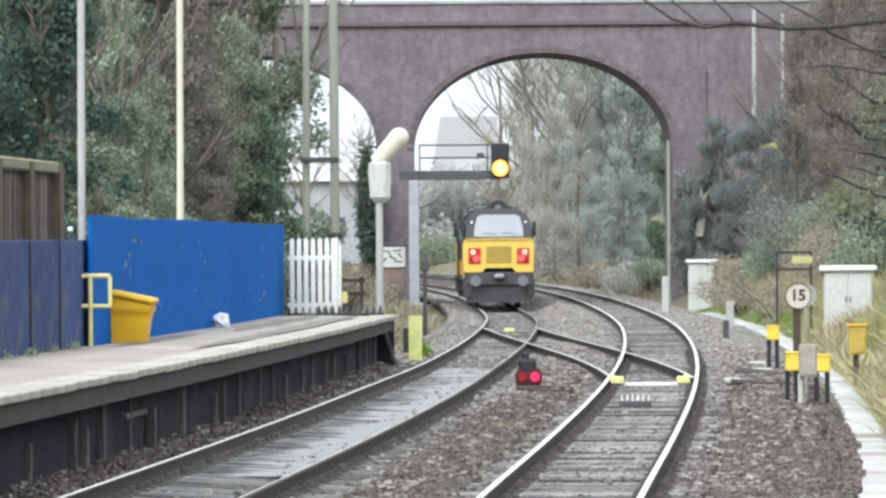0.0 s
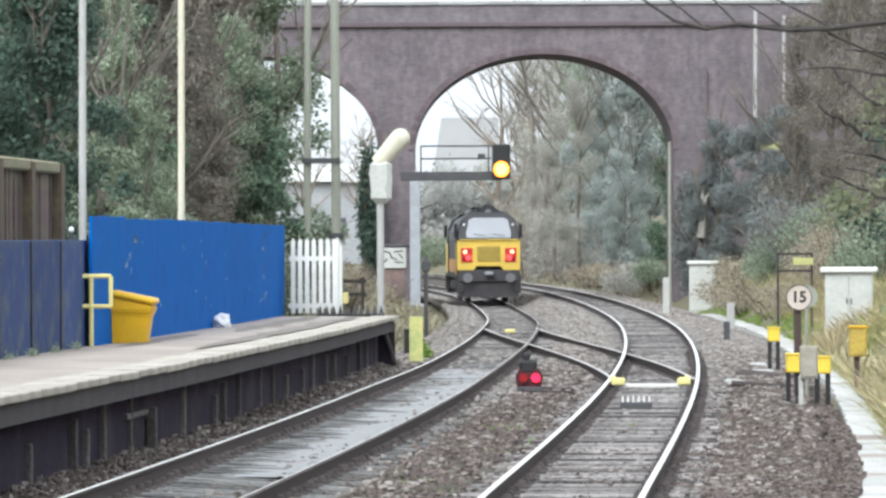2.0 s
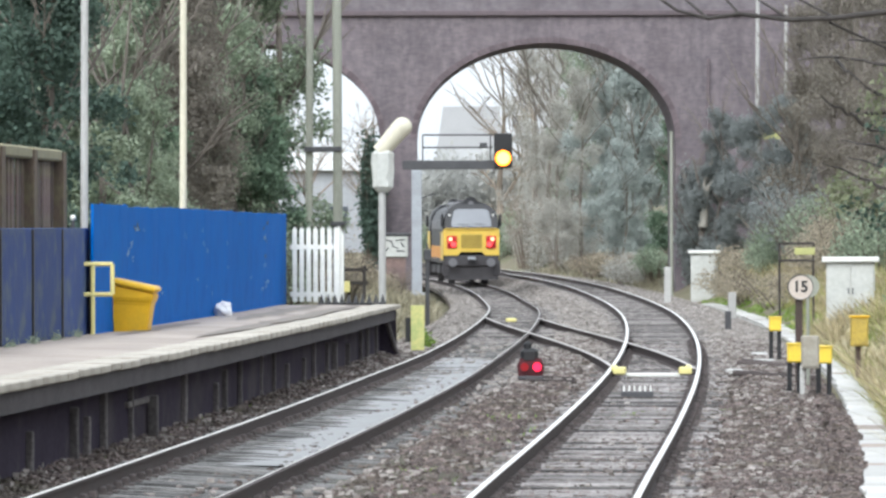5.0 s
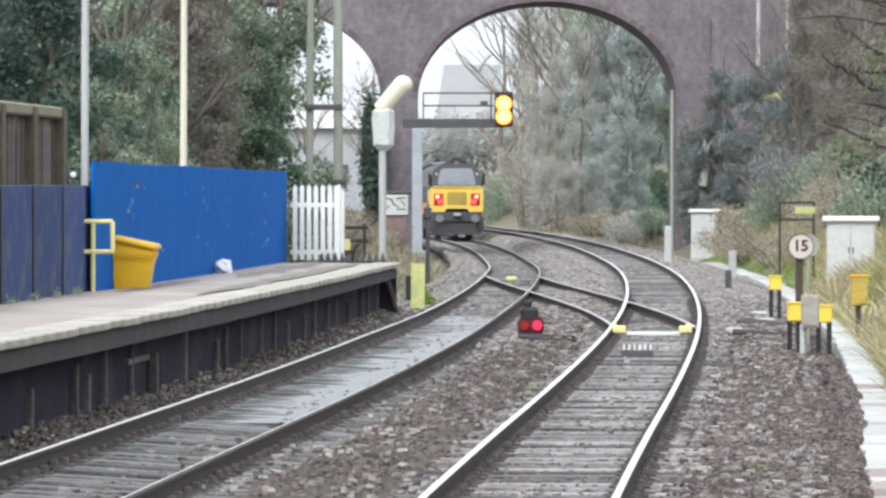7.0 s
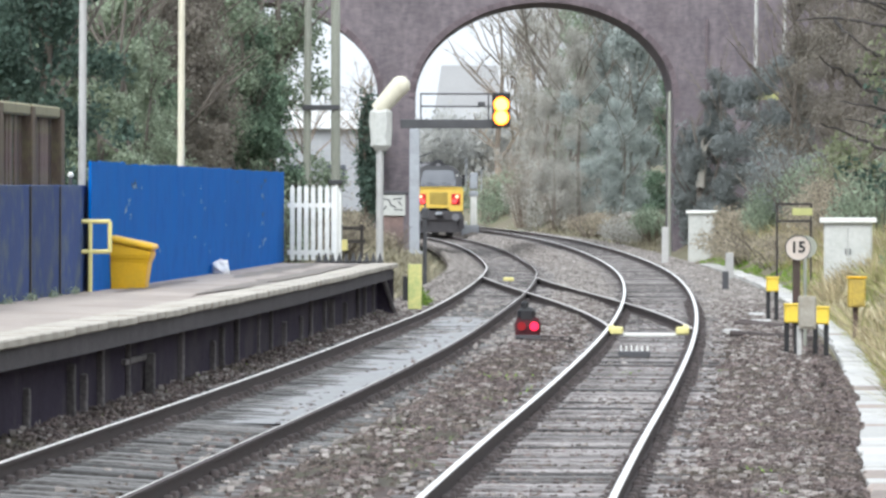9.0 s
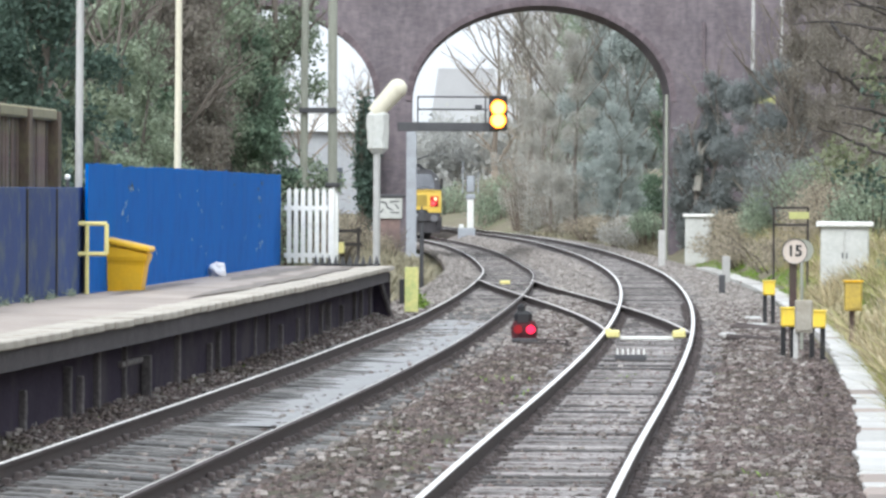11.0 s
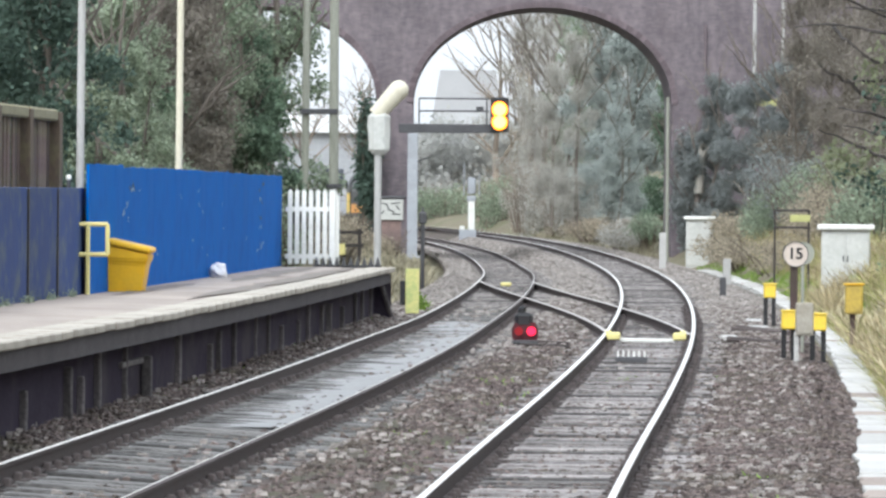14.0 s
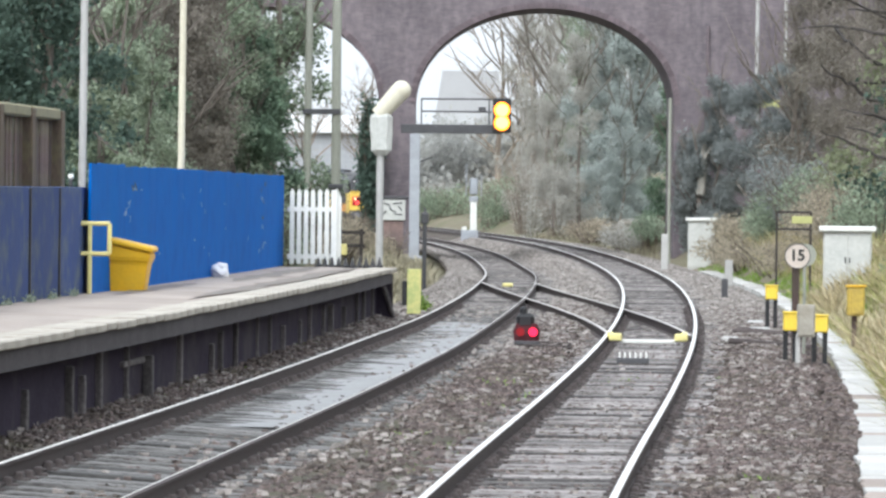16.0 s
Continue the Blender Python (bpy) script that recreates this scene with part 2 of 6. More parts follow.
MAT = {
    "ballast": material("ballast_bed", (0.125, 0.10, 0.092), (0.047, 0.038, 0.034), rough=0.9, spec=0.15, scale=1.2, fine=22, bump=1.0, dirt=(0.12, 0.13, 0.075), dirt_scale=0.35, dirt_amount=0.6),
    "stone": material("ballast_stone", (0.20, 0.160, 0.150), (0.068, 0.054, 0.050), rough=0.8, spec=0.3, scale=4, fine=30, bump=0.4, per_piece=0.55, dirt=(0.085, 0.08, 0.052), dirt_scale=0.55, dirt_amount=0.65),
    "earth": material("bank_earth", (0.21, 0.18, 0.12), (0.10, 0.085, 0.055), rough=0.95, scale=0.5, fine=6, bump=1.0, dirt=(0.08, 0.11, 0.035), dirt_scale=0.2, dirt_amount=0.8),
    "rail_top": material("polished_rail_head", (0.86, 0.84, 0.81), (0.70, 0.68, 0.65), rough=0.5, metal=0.7, scale=2, fine=30, bump=0.05),
    "rail_worn": material("pale_worn_rail_head", (0.58, 0.55, 0.52), (0.42, 0.39, 0.37), rough=0.6, metal=0.4, scale=2, fine=30, bump=0.05),
    "rail_web": material("rusty_rail_web", (0.068, 0.05, 0.048), (0.034, 0.026, 0.026), rough=0.8, scale=3, fine=30, bump=0.3),
    "sleeper": material("weathered_timber_sleeper", (0.30, 0.28, 0.272), (0.06, 0.052, 0.05), rough=0.65, scale=3, fine=14, bump=0.8, per_piece=0.75, contrast=0.7, stretch=(1, 9, 4), spec=0.3),
    "sleeper_wet": material("wet_grey_sleeper", (0.16, 0.155, 0.15), (0.034, 0.031, 0.03), rough=0.6, scale=3, fine=14, bump=0.7, per_piece=0.65, contrast=0.7, stretch=(1, 9, 4), spec=0.4),
    "mud": material("wet_grey_slurry", (0.25, 0.25, 0.257), (0.10, 0.098, 0.10), rough=0.45, scale=1.2, fine=14, bump=0.5, spec=0.7, stretch=(1, 0.6, 1), dirt=(0.16, 0.15, 0.14), dirt_scale=1.5, dirt_amount=0.7),
    "mud_olive": material("mossy_olive_mud", (0.105, 0.09, 0.066), (0.028, 0.024, 0.018), rough=0.8, spec=0.2, scale=5, fine=30, bump=1.0, contrast=0.6, dirt=(0.065, 0.07, 0.032), dirt_scale=1.2, dirt_amount=0.6),
    # haze is put into these pale, low-contrast far leaf colours
    "woods_far": leaf_material("hazed_far_woods", (0.48, 0.48, 0.455), (0.41, 0.41, 0.39), rough=0.95, vary=0.1),
    "ivy_far": leaf_material("hazed_grey_ivy_leaves", (0.41, 0.45, 0.425), (0.35, 0.385, 0.365), rough=0.95, vary=0.12),
    "stone_pale": material("pale_ballast_stone", (0.37, 0.34, 0.315), (0.22, 0.195, 0.18), rough=0.8, scale=4, fine=30, bump=0.4, per_piece=0.3),
    # twigs paled beyond their own grey to imitate haze
    "twig_pale": leaf_material("hazed_grey_twigs", (0.47, 0.455, 0.41), (0.38, 0.37, 0.335), rough=0.9, vary=0.2),
    "chair": material("cast_iron_chair", (0.085, 0.068, 0.064), (0.045, 0.037, 0.036), rough=0.85, scale=8, fine=40, per_piece=0.3),
    "tarmac": material("platform_tarmac", (0.42, 0.355, 0.305), (0.27, 0.225, 0.195), rough=0.6, scale=0.7, fine=25, bump=0.3, dirt=(0.19, 0.155, 0.13), dirt_scale=0.32, dirt_amount=0.8),
    "tar_patch": material("worn_tarmac", (0.20, 0.165, 0.135), (0.115, 0.095, 0.078), rough=0.55, scale=1.0, fine=20, bump=0.3),
    "coping": material("coping_stone", (0.58, 0.54, 0.47), (0.30, 0.27, 0.23), rough=0.75, scale=2, fine=20, bump=0.4, per_piece=0.06, dirt=(0.19, 0.16, 0.125), dirt_scale=1.2, dirt_amount=0.9),
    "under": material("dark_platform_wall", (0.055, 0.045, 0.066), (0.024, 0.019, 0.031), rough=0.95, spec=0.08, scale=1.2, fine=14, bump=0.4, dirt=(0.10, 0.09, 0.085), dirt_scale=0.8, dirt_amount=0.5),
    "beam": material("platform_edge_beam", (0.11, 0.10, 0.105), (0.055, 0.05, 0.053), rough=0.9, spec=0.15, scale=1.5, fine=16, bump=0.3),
    "post": material("platform_support_post", (0.22, 0.20, 0.195), (0.05, 0.045, 0.048), rough=0.9, scale=2, fine=20, bump=0.4, per_piece=0.3),
    "blue": material("bright_blue_paint", (0.004, 0.125, 0.46), (0.003, 0.095, 0.38), rough=0.7, spec=0.06, scale=1.5, fine=12, bump=0.15, per_piece=0.03, dirt=(0.004, 0.06, 0.27), dirt_scale=1.6, dirt_amount=0.4, stretch=(1, 1, 0.25)),
    "navy": material("faded_navy_paint", (0.044, 0.076, 0.215), (0.034, 0.055, 0.15), rough=0.7, spec=0.1, scale=1.2, fine=12, bump=0.2, per_piece=0.15, dirt=(0.13, 0.155, 0.145), dirt_scale=2.2, dirt_amount=0.75, stretch=(1, 1, 0.3)),
    "oldwood": material("brown_fence_wood", (0.18, 0.122, 0.108), (0.062, 0.043, 0.04), rough=0.85, scale=2, fine=16, bump=0.5, per_piece=0.45, stretch=(4, 4, 0.5), dirt=(0.15, 0.15, 0.075), dirt_scale=1.4, dirt_amount=0.7),
    "mossypost": material("mossy_fence_post", (0.17, 0.128, 0.092), (0.07, 0.052, 0.042), rough=0.9, scale=2, fine=16, bump=0.5, stretch=(3, 3, 0.5), dirt=(0.19, 0.19, 0.09), dirt_scale=1.6, dirt_amount=0.5),
    "mossywood": material("mossy_rail_wood", (0.31, 0.29, 0.19), (0.18, 0.165, 0.10), rough=0.9, scale=3, fine=16, bump=0.5),
    "white": material("white_paint", (0.80, 0.80, 0.77), (0.66, 0.66, 0.62), rough=0.5, scale=2, fine=18, bump=0.1, dirt=(0.45, 0.45, 0.38), dirt_scale=1.6, dirt_amount=0.45),
    "offwhite": material("weathered_white_sheeting", (0.56, 0.56, 0.53), (0.44, 0.45, 0.42), rough=0.5, scale=3, fine=12, bump=0.5),
    "yellow": material("yellow_plastic", (0.78, 0.46, 0.012), (0.66, 0.37, 0.01), rough=0.42, scale=2, fine=20, bump=0.08, dirt=(0.42, 0.30, 0.05), dirt_scale=2.0, dirt_amount=0.35),
    "pale_yellow": material("pale_yellow_paint", (0.78, 0.70, 0.28), (0.62, 0.56, 0.24), rough=0.5, scale=3, fine=20, bump=0.1),
    "box_yellow": material("yellow_box_paint", (0.84, 0.62, 0.07), (0.72, 0.50, 0.05), rough=0.5, scale=4, fine=24, bump=0.08, dirt=(0.40, 0.32, 0.10), dirt_scale=5.0, dirt_amount=0.5),
    "yellow_old": material("weathered_yellow_paint", (0.60, 0.43, 0.07), (0.36, 0.26, 0.06), rough=0.6, scale=3, fine=20, bump=0.2, dirt=(0.22, 0.17, 0.07), dirt_scale=4.0, dirt_amount=0.7),
    "black": material("black_enamel", (0.025, 0.025, 0.027), (0.014, 0.014, 0.015), rough=0.5, scale=4, fine=30, bump=0.1),
    "scrape": material("flaked_pale_paint", (0.30, 0.40, 0.52), (0.16, 0.24, 0.38), rough=0.8, spec=0.1, scale=8, fine=40),
    "scrape_dark": material("bare_weathered_board", (0.10, 0.13, 0.15), (0.05, 0.07, 0.10), rough=0.85, spec=0.1, scale=8, fine=40),
    "galv": material("galvanised_steel", (0.42, 0.44, 0.47), (0.30, 0.32, 0.35), rough=0.55, metal=0.3, scale=1.0, fine=14, bump=0.15, dirt=(0.20, 0.20, 0.20), dirt_scale=0.9, dirt_amount=0.5),
    "dark_steel": material("dark_steel", (0.085, 0.085, 0.09), (0.045, 0.045, 0.05), rough=0.6, scale=2, fine=20, bump=0.15),
    "lamp_pole": material("cream_lamp_pole", (0.66, 0.62, 0.50), (0.52, 0.49, 0.38), rough=0.55, scale=1.0, fine=20, bump=0.1, stretch=(1, 1, 0.3)),
    "lamp_pole_grey": material("pale_grey_lamp_pole", (0.48, 0.475, 0.46), (0.34, 0.335, 0.325), rough=0.55, scale=1.0, fine=20, bump=0.1, stretch=(1, 1, 0.3)),
    "pole_wood": material("greenish_wood_pole", (0.36, 0.37, 0.31), (0.22, 0.225, 0.19), rough=0.85, scale=1.0, fine=14, bump=0.4, stretch=(3, 3, 0.4)),
    "brick": brick_material("purple_brick", (0.215, 0.185, 0.195), (0.12, 0.107, 0.117), (0.95, 0.95, 0.95)),
    "brick_dark": material("dark_arch_ring_brick", (0.165, 0.13, 0.14), (0.10, 0.082, 0.09), rough=0.9, scale=2, fine=12, bump=0.5, per_piece=0.25),
    "brick_brown": brick_material("brown_pier_brick", (0.26, 0.185, 0.16), (0.17, 0.125, 0.115), (0.95, 0.95, 0.95)),
    "brick_parapet": brick_material("grey_parapet_brick", (0.21, 0.19, 0.20), (0.14, 0.125, 0.135), (0.95, 0.95, 0.95)),
    "stonecap": material("parapet_stone", (0.36, 0.36, 0.36), (0.24, 0.235, 0.24), rough=0.85, scale=1, fine=10, bump=0.4, per_piece=0.12),
    "concrete": material("pale_concrete", (0.52, 0.515, 0.50), (0.35, 0.34, 0.325), rough=0.75, scale=1.5, fine=16, bump=0.3, per_piece=0.12, dirt=(0.38, 0.36, 0.31), dirt_scale=0.9, dirt_amount=0.4),
    "concrete_dirty": material("muddy_brown_concrete", (0.32, 0.27, 0.24), (0.19, 0.155, 0.135), rough=0.8, scale=1.5, fine=16, bump=0.3, per_piece=0.25),
    "sign_face": material("faded_sign_enamel", (0.62, 0.54, 0.47), (0.50, 0.43, 0.37), rough=0.5, scale=6, fine=30, bump=0.1),
    "beige_steel": material("beige_painted_steel", (0.40, 0.37, 0.31), (0.28, 0.26, 0.22), rough=0.6, scale=4, fine=24, bump=0.1, dirt=(0.2, 0.17, 0.12), dirt_scale=5, dirt_amount=0.5),
    "loco_yellow": material("loco_warning_yellow", (0.76, 0.54, 0.10), (0.68, 0.47, 0.085), rough=0.4, scale=1, fine=20, bump=0.03, dirt=(0.45, 0.33, 0.10), dirt_scale=1.5, dirt_amount=0.35),
    "loco_orange": material("loco_orange", (0.72, 0.30, 0.03), (0.62, 0.25, 0.025), rough=0.4, scale=1, fine=20, bump=0.03),
    "loco_grille": material("loco_dirty_grille", (0.46, 0.34, 0.07), (0.32, 0.23, 0.05), rough=0.6, scale=2, fine=20, bump=0.1),
    "loco_black": material("loco_black", (0.035, 0.035, 0.04), (0.02, 0.02, 0.022), rough=0.5, scale=1, fine=20, bump=0.05),
    "loco_under": material("loco_underframe_grime", (0.085, 0.08, 0.085), (0.045, 0.042, 0.045), rough=0.8, scale=3, fine=20, bump=0.2),
    "loco_grey": material("loco_grey_roof", (0.20, 0.20, 0.21), (0.13, 0.13, 0.14), rough=0.6, scale=1.5, fine=16, bump=0.1),
    "red_lamp": material("red_lamp", (1.0, 0.05, 0.05), (1.0, 0.04, 0.04), emit=1.2, bump=0),
    "white_lamp": material("warm_marker_lamp", (1.0, 0.38, 0.20), (1.0, 0.35, 0.18), emit=1.5, bump=0),
    "red_dull": material("dull_red_lens", (0.30, 0.015, 0.02), (0.22, 0.012, 0.016), rough=0.2, bump=0, emit=0.05),
    "red_cluster": material("red_glow_backing", (0.45, 0.03, 0.03), (0.32, 0.02, 0.02), rough=0.3, bump=0, emit=0.18),
    "red_shunt": material("shunt_red_lamp", (1.0, 0.015, 0.06), (1.0, 0.012, 0.05), emit=0.9, bump=0),
    "red_housing": material("red_lens_housing", (0.075, 0.010, 0.015), (0.05, 0.008, 0.012), rough=0.5, bump=0.05),
    "amber": material("amber_signal_lamp", (1.0, 0.56, 0.09), (1.0, 0.54, 0.08), emit=2.3, bump=0),
    "amber_halo": material("orange_lamp_glow", (1.0, 0.28, 0.01), (1.0, 0.25, 0.01), emit=1.3, bump=0),
    "moss_plate": material("yellow_green_plate", (0.50, 0.50, 0.20), (0.36, 0.36, 0.15), rough=0.7, scale=3, fine=20, bump=0.1),
    "end_yellow": material("mossy_yellow_board", (0.60, 0.56, 0.22), (0.36, 0.42, 0.16), rough=0.6, scale=2.5, fine=16, bump=0.1, contrast=0.8),
    "moss": material("bright_grass", (0.20, 0.30, 0.05), (0.11, 0.18, 0.03), rough=0.8, scale=2, fine=20, bump=0.2, per_piece=0.4),
    "straw": material("dry_grass", (0.44, 0.37, 0.22), (0.27, 0.22, 0.125), rough=0.85, scale=0.8, fine=6, bump=0, per_piece=0.45),
    "grass_olive": material("yellow_green_grass", (0.36, 0.36, 0.12), (0.17, 0.18, 0.065), rough=0.85, scale=0.7, fine=5, bump=0, per_piece=0.5),
    "far_cladding": material("grey_sheet_cladding", (0.40, 0.41, 0.43), (0.31, 0.32, 0.335), rough=0.7, scale=0.4, fine=3, bump=0.1),
    "straw_dull": material("dull_winter_grass", (0.34, 0.31, 0.22), (0.19, 0.17, 0.115), rough=0.9, scale=0.6, fine=5, bump=0, per_piece=0.4),
    "straw_pale": material("bleached_grass", (0.62, 0.56, 0.40), (0.42, 0.37, 0.25), rough=0.85, scale=0.8, fine=6, bump=0, per_piece=0.35),
    "bark": material("grey_bark", (0.20, 0.175, 0.15), (0.11, 0.095, 0.08), rough=0.9, scale=2, fine=14, bump=0.6, stretch=(3, 3, 0.6)),
    "bark_pale": material("pale_bark", (0.42, 0.40, 0.35), (0.27, 0.25, 0.22), rough=0.9, scale=2, fine=14, bump=0.5),
    "bark_dark": material("dark_wet_bark", (0.055, 0.047, 0.043), (0.03, 0.026, 0.024), rough=0.8, scale=5, fine=20, bump=0.4),
    "twig": material("winter_twigs", (0.27, 0.225, 0.18), (0.16, 0.13, 0.105), rough=0.9, scale=0.4, fine=3, bump=0, per_piece=0.35),
    "twig_dark": material("bramble_stems", (0.17, 0.14, 0.11), (0.09, 0.075, 0.06), rough=0.9, scale=0.5, fine=4, bump=0, per_piece=0.35),
    "leaf_dark": leaf_material("dark_ivy_leaves", (0.135, 0.19, 0.15), (0.065, 0.10, 0.08)),
    "leaf_mid": leaf_material("evergreen_leaves", (0.22, 0.30, 0.21), (0.11, 0.16, 0.11)),
    "leaf_dull": leaf_material("dull_twiggy_leaves", (0.275, 0.25, 0.21), (0.175, 0.158, 0.135), rough=0.9, vary=0.3),
    "ivy_dull": leaf_material("dull_grey_green_ivy", (0.275, 0.295, 0.288), (0.22, 0.238, 0.235), rough=0.9, vary=0.15),
    # pale leaves, lifted further so distant trees look hazy
    "leaf_pale": leaf_material("pale_hazed_leaves", (0.35, 0.41, 0.30), (0.20, 0.245, 0.175)),
    "leaf_fresh": leaf_material("fresh_bramble_leaves", (0.30, 0.325, 0.20), (0.18, 0.20, 0.12), rough=0.6, vary=0.3),
    "leaf_light": leaf_material("light_grey_green_leaves", (0.44, 0.50, 0.38), (0.26, 0.31, 0.22), vary=0.35),
    "leaf_brown": leaf_material("dead_brown_leaves", (0.42, 0.37, 0.285), (0.28, 0.245, 0.185), rough=0.8),
    "glass": material("reflecting_cab_glass", (0.098, 0.102, 0.11), (0.085, 0.089, 0.096), rough=0.14, metal=1.0, scale=1, fine=4, bump=0, spec=0.9),
    "slate": material("grey_slate_roof", (0.44, 0.44, 0.45), (0.37, 0.37, 0.38), rough=0.8, scale=0.6, fine=6, bump=0.2),
    "render_wall": material("pale_rendered_wall", (0.52, 0.525, 0.535), (0.44, 0.445, 0.455), rough=0.85, scale=0.4, fine=8, bump=0.1),
    "whiteroof": material("white_cladding", (0.80, 0.81, 0.82), (0.70, 0.71, 0.73), rough=0.6, scale=0.4, fine=6, bump=0.05),
    "window_dark": material("dark_window_glass", (0.10, 0.11, 0.13), (0.08, 0.09, 0.10), rough=0.15, bump=0, spec=0.7),
    "litter": material("white_plastic_litter", (0.82, 0.82, 0.84), (0.70, 0.70, 0.73), rough=0.4, scale=6, fine=20, bump=0.4),
    "ink": material("black_sign_paint", (0.03, 0.03, 0.03), (0.02, 0.02, 0.02), rough=0.5, bump=0),
}


# ---- mesh helpers ----
def bar(bm, centre, size, turn=None, bevel=0.0, taper=1.0):
    """A box, bevelled; taper scales its top in x and y."""
    made = bmesh.ops.create_cube(bm, size=1.0)["verts"]
    for v in made:
        k = taper if v.co.z > 0 else 1.0
        v.co = Vector((v.co.x * size[0] * k, v.co.y * size[1] * k, v.co.z * size[2]))
    if bevel:
        edges = {e for v in made for e in v.link_edges}
        made = bmesh.ops.bevel(bm, geom=list(edges), offset=bevel, segments=1, affect="EDGES")["verts"]
        made = list({v for v in made})
    m = Matrix.Translation(centre) @ (turn or Matrix())
    bmesh.ops.transform(bm, matrix=m, verts=made)
    return bm


def rod(bm, a, b, r0, r1=None, sides=10):
    """A tapered round bar from a to b."""
    a, b = Vector(a), Vector(b)
    length = (b - a).length
    m = Matrix.Translation((a + b) / 2) @ (b - a).to_track_quat("Z", "Y").to_matrix().to_4x4()
    bmesh.ops.create_cone(bm, cap_ends=True, segments=sides, radius1=r0, radius2=r0 if r1 is None else r1, depth=length, matrix=m)
    return bm


def prism(bm, outline, depth, m):
    """An outline in x and z, extruded from y = 0 to depth, then moved by m."""
    front = [bm.verts.new(m @ Vector((x, 0, z))) for x, z in outline]
    back = [bm.verts.new(m @ Vector((x, depth, z))) for x, z in outline]
    bm.faces.new(front)
    bm.faces.new(back[::-1])
    for i in range(len(outline)):
        j = (i + 1) % len(outline)
        bm.faces.new((front[j], front[i], back[i], back[j]))
    bmesh.ops.recalc_face_normals(bm, faces=bm.faces)
    return bm


def mesh_of(name, bm, mat):
    me = bpy.data.meshes.new(name)
    bm.to_mesh(me)
    bm.free()
    me.materials.append(MAT[mat])
    return me


def part(name, bm, mat, parent, label=""):
    ob = new(name, mesh_of(name, bm, mat))
    ob.parent = parent
    return tagged(ob, label=label)


def raw(name, verts, faces, mat, parent=None, kind="", label=""):
    me = bpy.data.meshes.new(name)
    me.from_pydata([tuple(v) for v in verts], [], [tuple(f) for f in faces])
    me.materials.append(MAT[mat])
    ob = new(name, me)
    ob.parent = parent
    return tagged(ob, label=label, kind=kind)


def thing(name, m, label, category, group="", kind=""):
    ob = new(name)
    ob.empty_display_size = 0.2
    ob.matrix_basis = m
    return tagged(ob, label, category, group, kind)


def single(name, bm, mat, m, label, category, group="", kind=""):
    ob = new(name, mesh_of(name, bm, mat))
    ob.matrix_basis = m
    return tagged(ob, label, category, group, kind)


B = bmesh.new

# ---- the line of the railway: one long left-hand curve ----
RADIUS, APEX, SWING = 2100.0, 200.0, 2.40
TRACK_GAP = 3.76
HALF_GAUGE = 0.752


def smooth(a, b, v):
    t = min(1.0, max(0.0, (v - a) / (b - a)))
    return t * t * (3 - 2 * t)


def line_x(d):
    bow = 0.12 * smooth(150, 200, d) * (1 - smooth(215, 280, d))
    return SWING - bow - (d - APEX) ** 2 / (2 * RADIUS) + 0.0003 * max(0.0, 60 - max(d, 20)) ** 2


def dip(u, d):
    """Beyond the crossover the platform line runs a little lower than its neighbour."""
    return 0.29 * smooth(148, 215, d) * (1 - smooth(1.3, 2.4, u)) * smooth(-3.2, -2.1, u)


def heading(d):
    return math.atan(-(d - APEX) / RADIUS)


def place(u, d, z=0.0):
    """A point u metres to the side of the platform line's centre, at depth d."""
    h = heading(d)
    # the two lines draw apart towards the near platform
    u += 0.0001 * max(0.0, 82 - max(d, 20)) ** 2 * smooth(1.2, 2.6, u) * (1 - smooth(5.3, 6.6, u))
    return Vector((line_x(d) + u * math.cos(h), d - u * math.sin(h), z - dip(u, d)))


def stand(u, d, z=0.0):
    """A pose there, its y along the line."""
    return Matrix.Translation(place(u, d, z)) @ Matrix.Rotation(-heading(d), 4, "Z")


def ground_z(u, d):
    """The cutting: ballast bed, cess, and rising banks."""
    z = -0.42
    near_bridge = smooth(150, 225, d) * (1 - smooth(250, 275, d))
    right = smooth(7.25, 9.6, u) * 1.25 + smooth(9.0, 12.5, u) * 0.6 + smooth(11.0, 26.0, u) * (5.5 + 2.5 * near_bridge)
    left = smooth(-3.4, -6.5, u) * 1.3 + smooth(-8.0, -22.0, u) * 2.5 * (1 - smooth(235, 270, d))
    right *= 1 - 0.4 * smooth(280, 420, d)
    far = smooth(420, 900, d)
    z += (right + left) * (1 - far * 0.6)
    bumps = smooth(6.8, 9.0, u) + smooth(-3.2, -5.0, u)
    z += bumps * 0.22 * noise.noise(Vector((u * 0.35, d * 0.12, 0)))
    return z - 1.25 * dip(u, d)


# ---- ground ----
def build_ground():
    us = [-900, -300, -120, -60, -40] + [-30 + 1.5 * i for i in range(14)] + [-9 + 0.6 * i for i in range(40)] + [15 + 1.5 * i for i in range(14)] + [38, 50, 80, 150, 400, 900]
    ds = [-60, -20, 0, 15] + [25 + 2.0 * i for i in range(150)] + [330 + 8 * i for i in range(20)] + [520, 600, 750, 1000, 1500, 2500, 4000]
    vs, fs = [], []
    for d in ds:
        for u in us:
            x = line_x(min(d, 420)) - max(0, d - 420) * 0.1
            vs.append((x + u, d, ground_z(u, d)))
    w = len(us)
    for j in range(len(ds) - 1):
        for i in range(w - 1):
            a = j * w + i
            fs.append((a, a + 1, a + w + 1, a + w))
    ob = raw("ground", vs, fs, "earth", kind="structure", label="earth and grass banks of a railway cutting")
    for p in ob.data.polygons:
        p.use_smooth = True


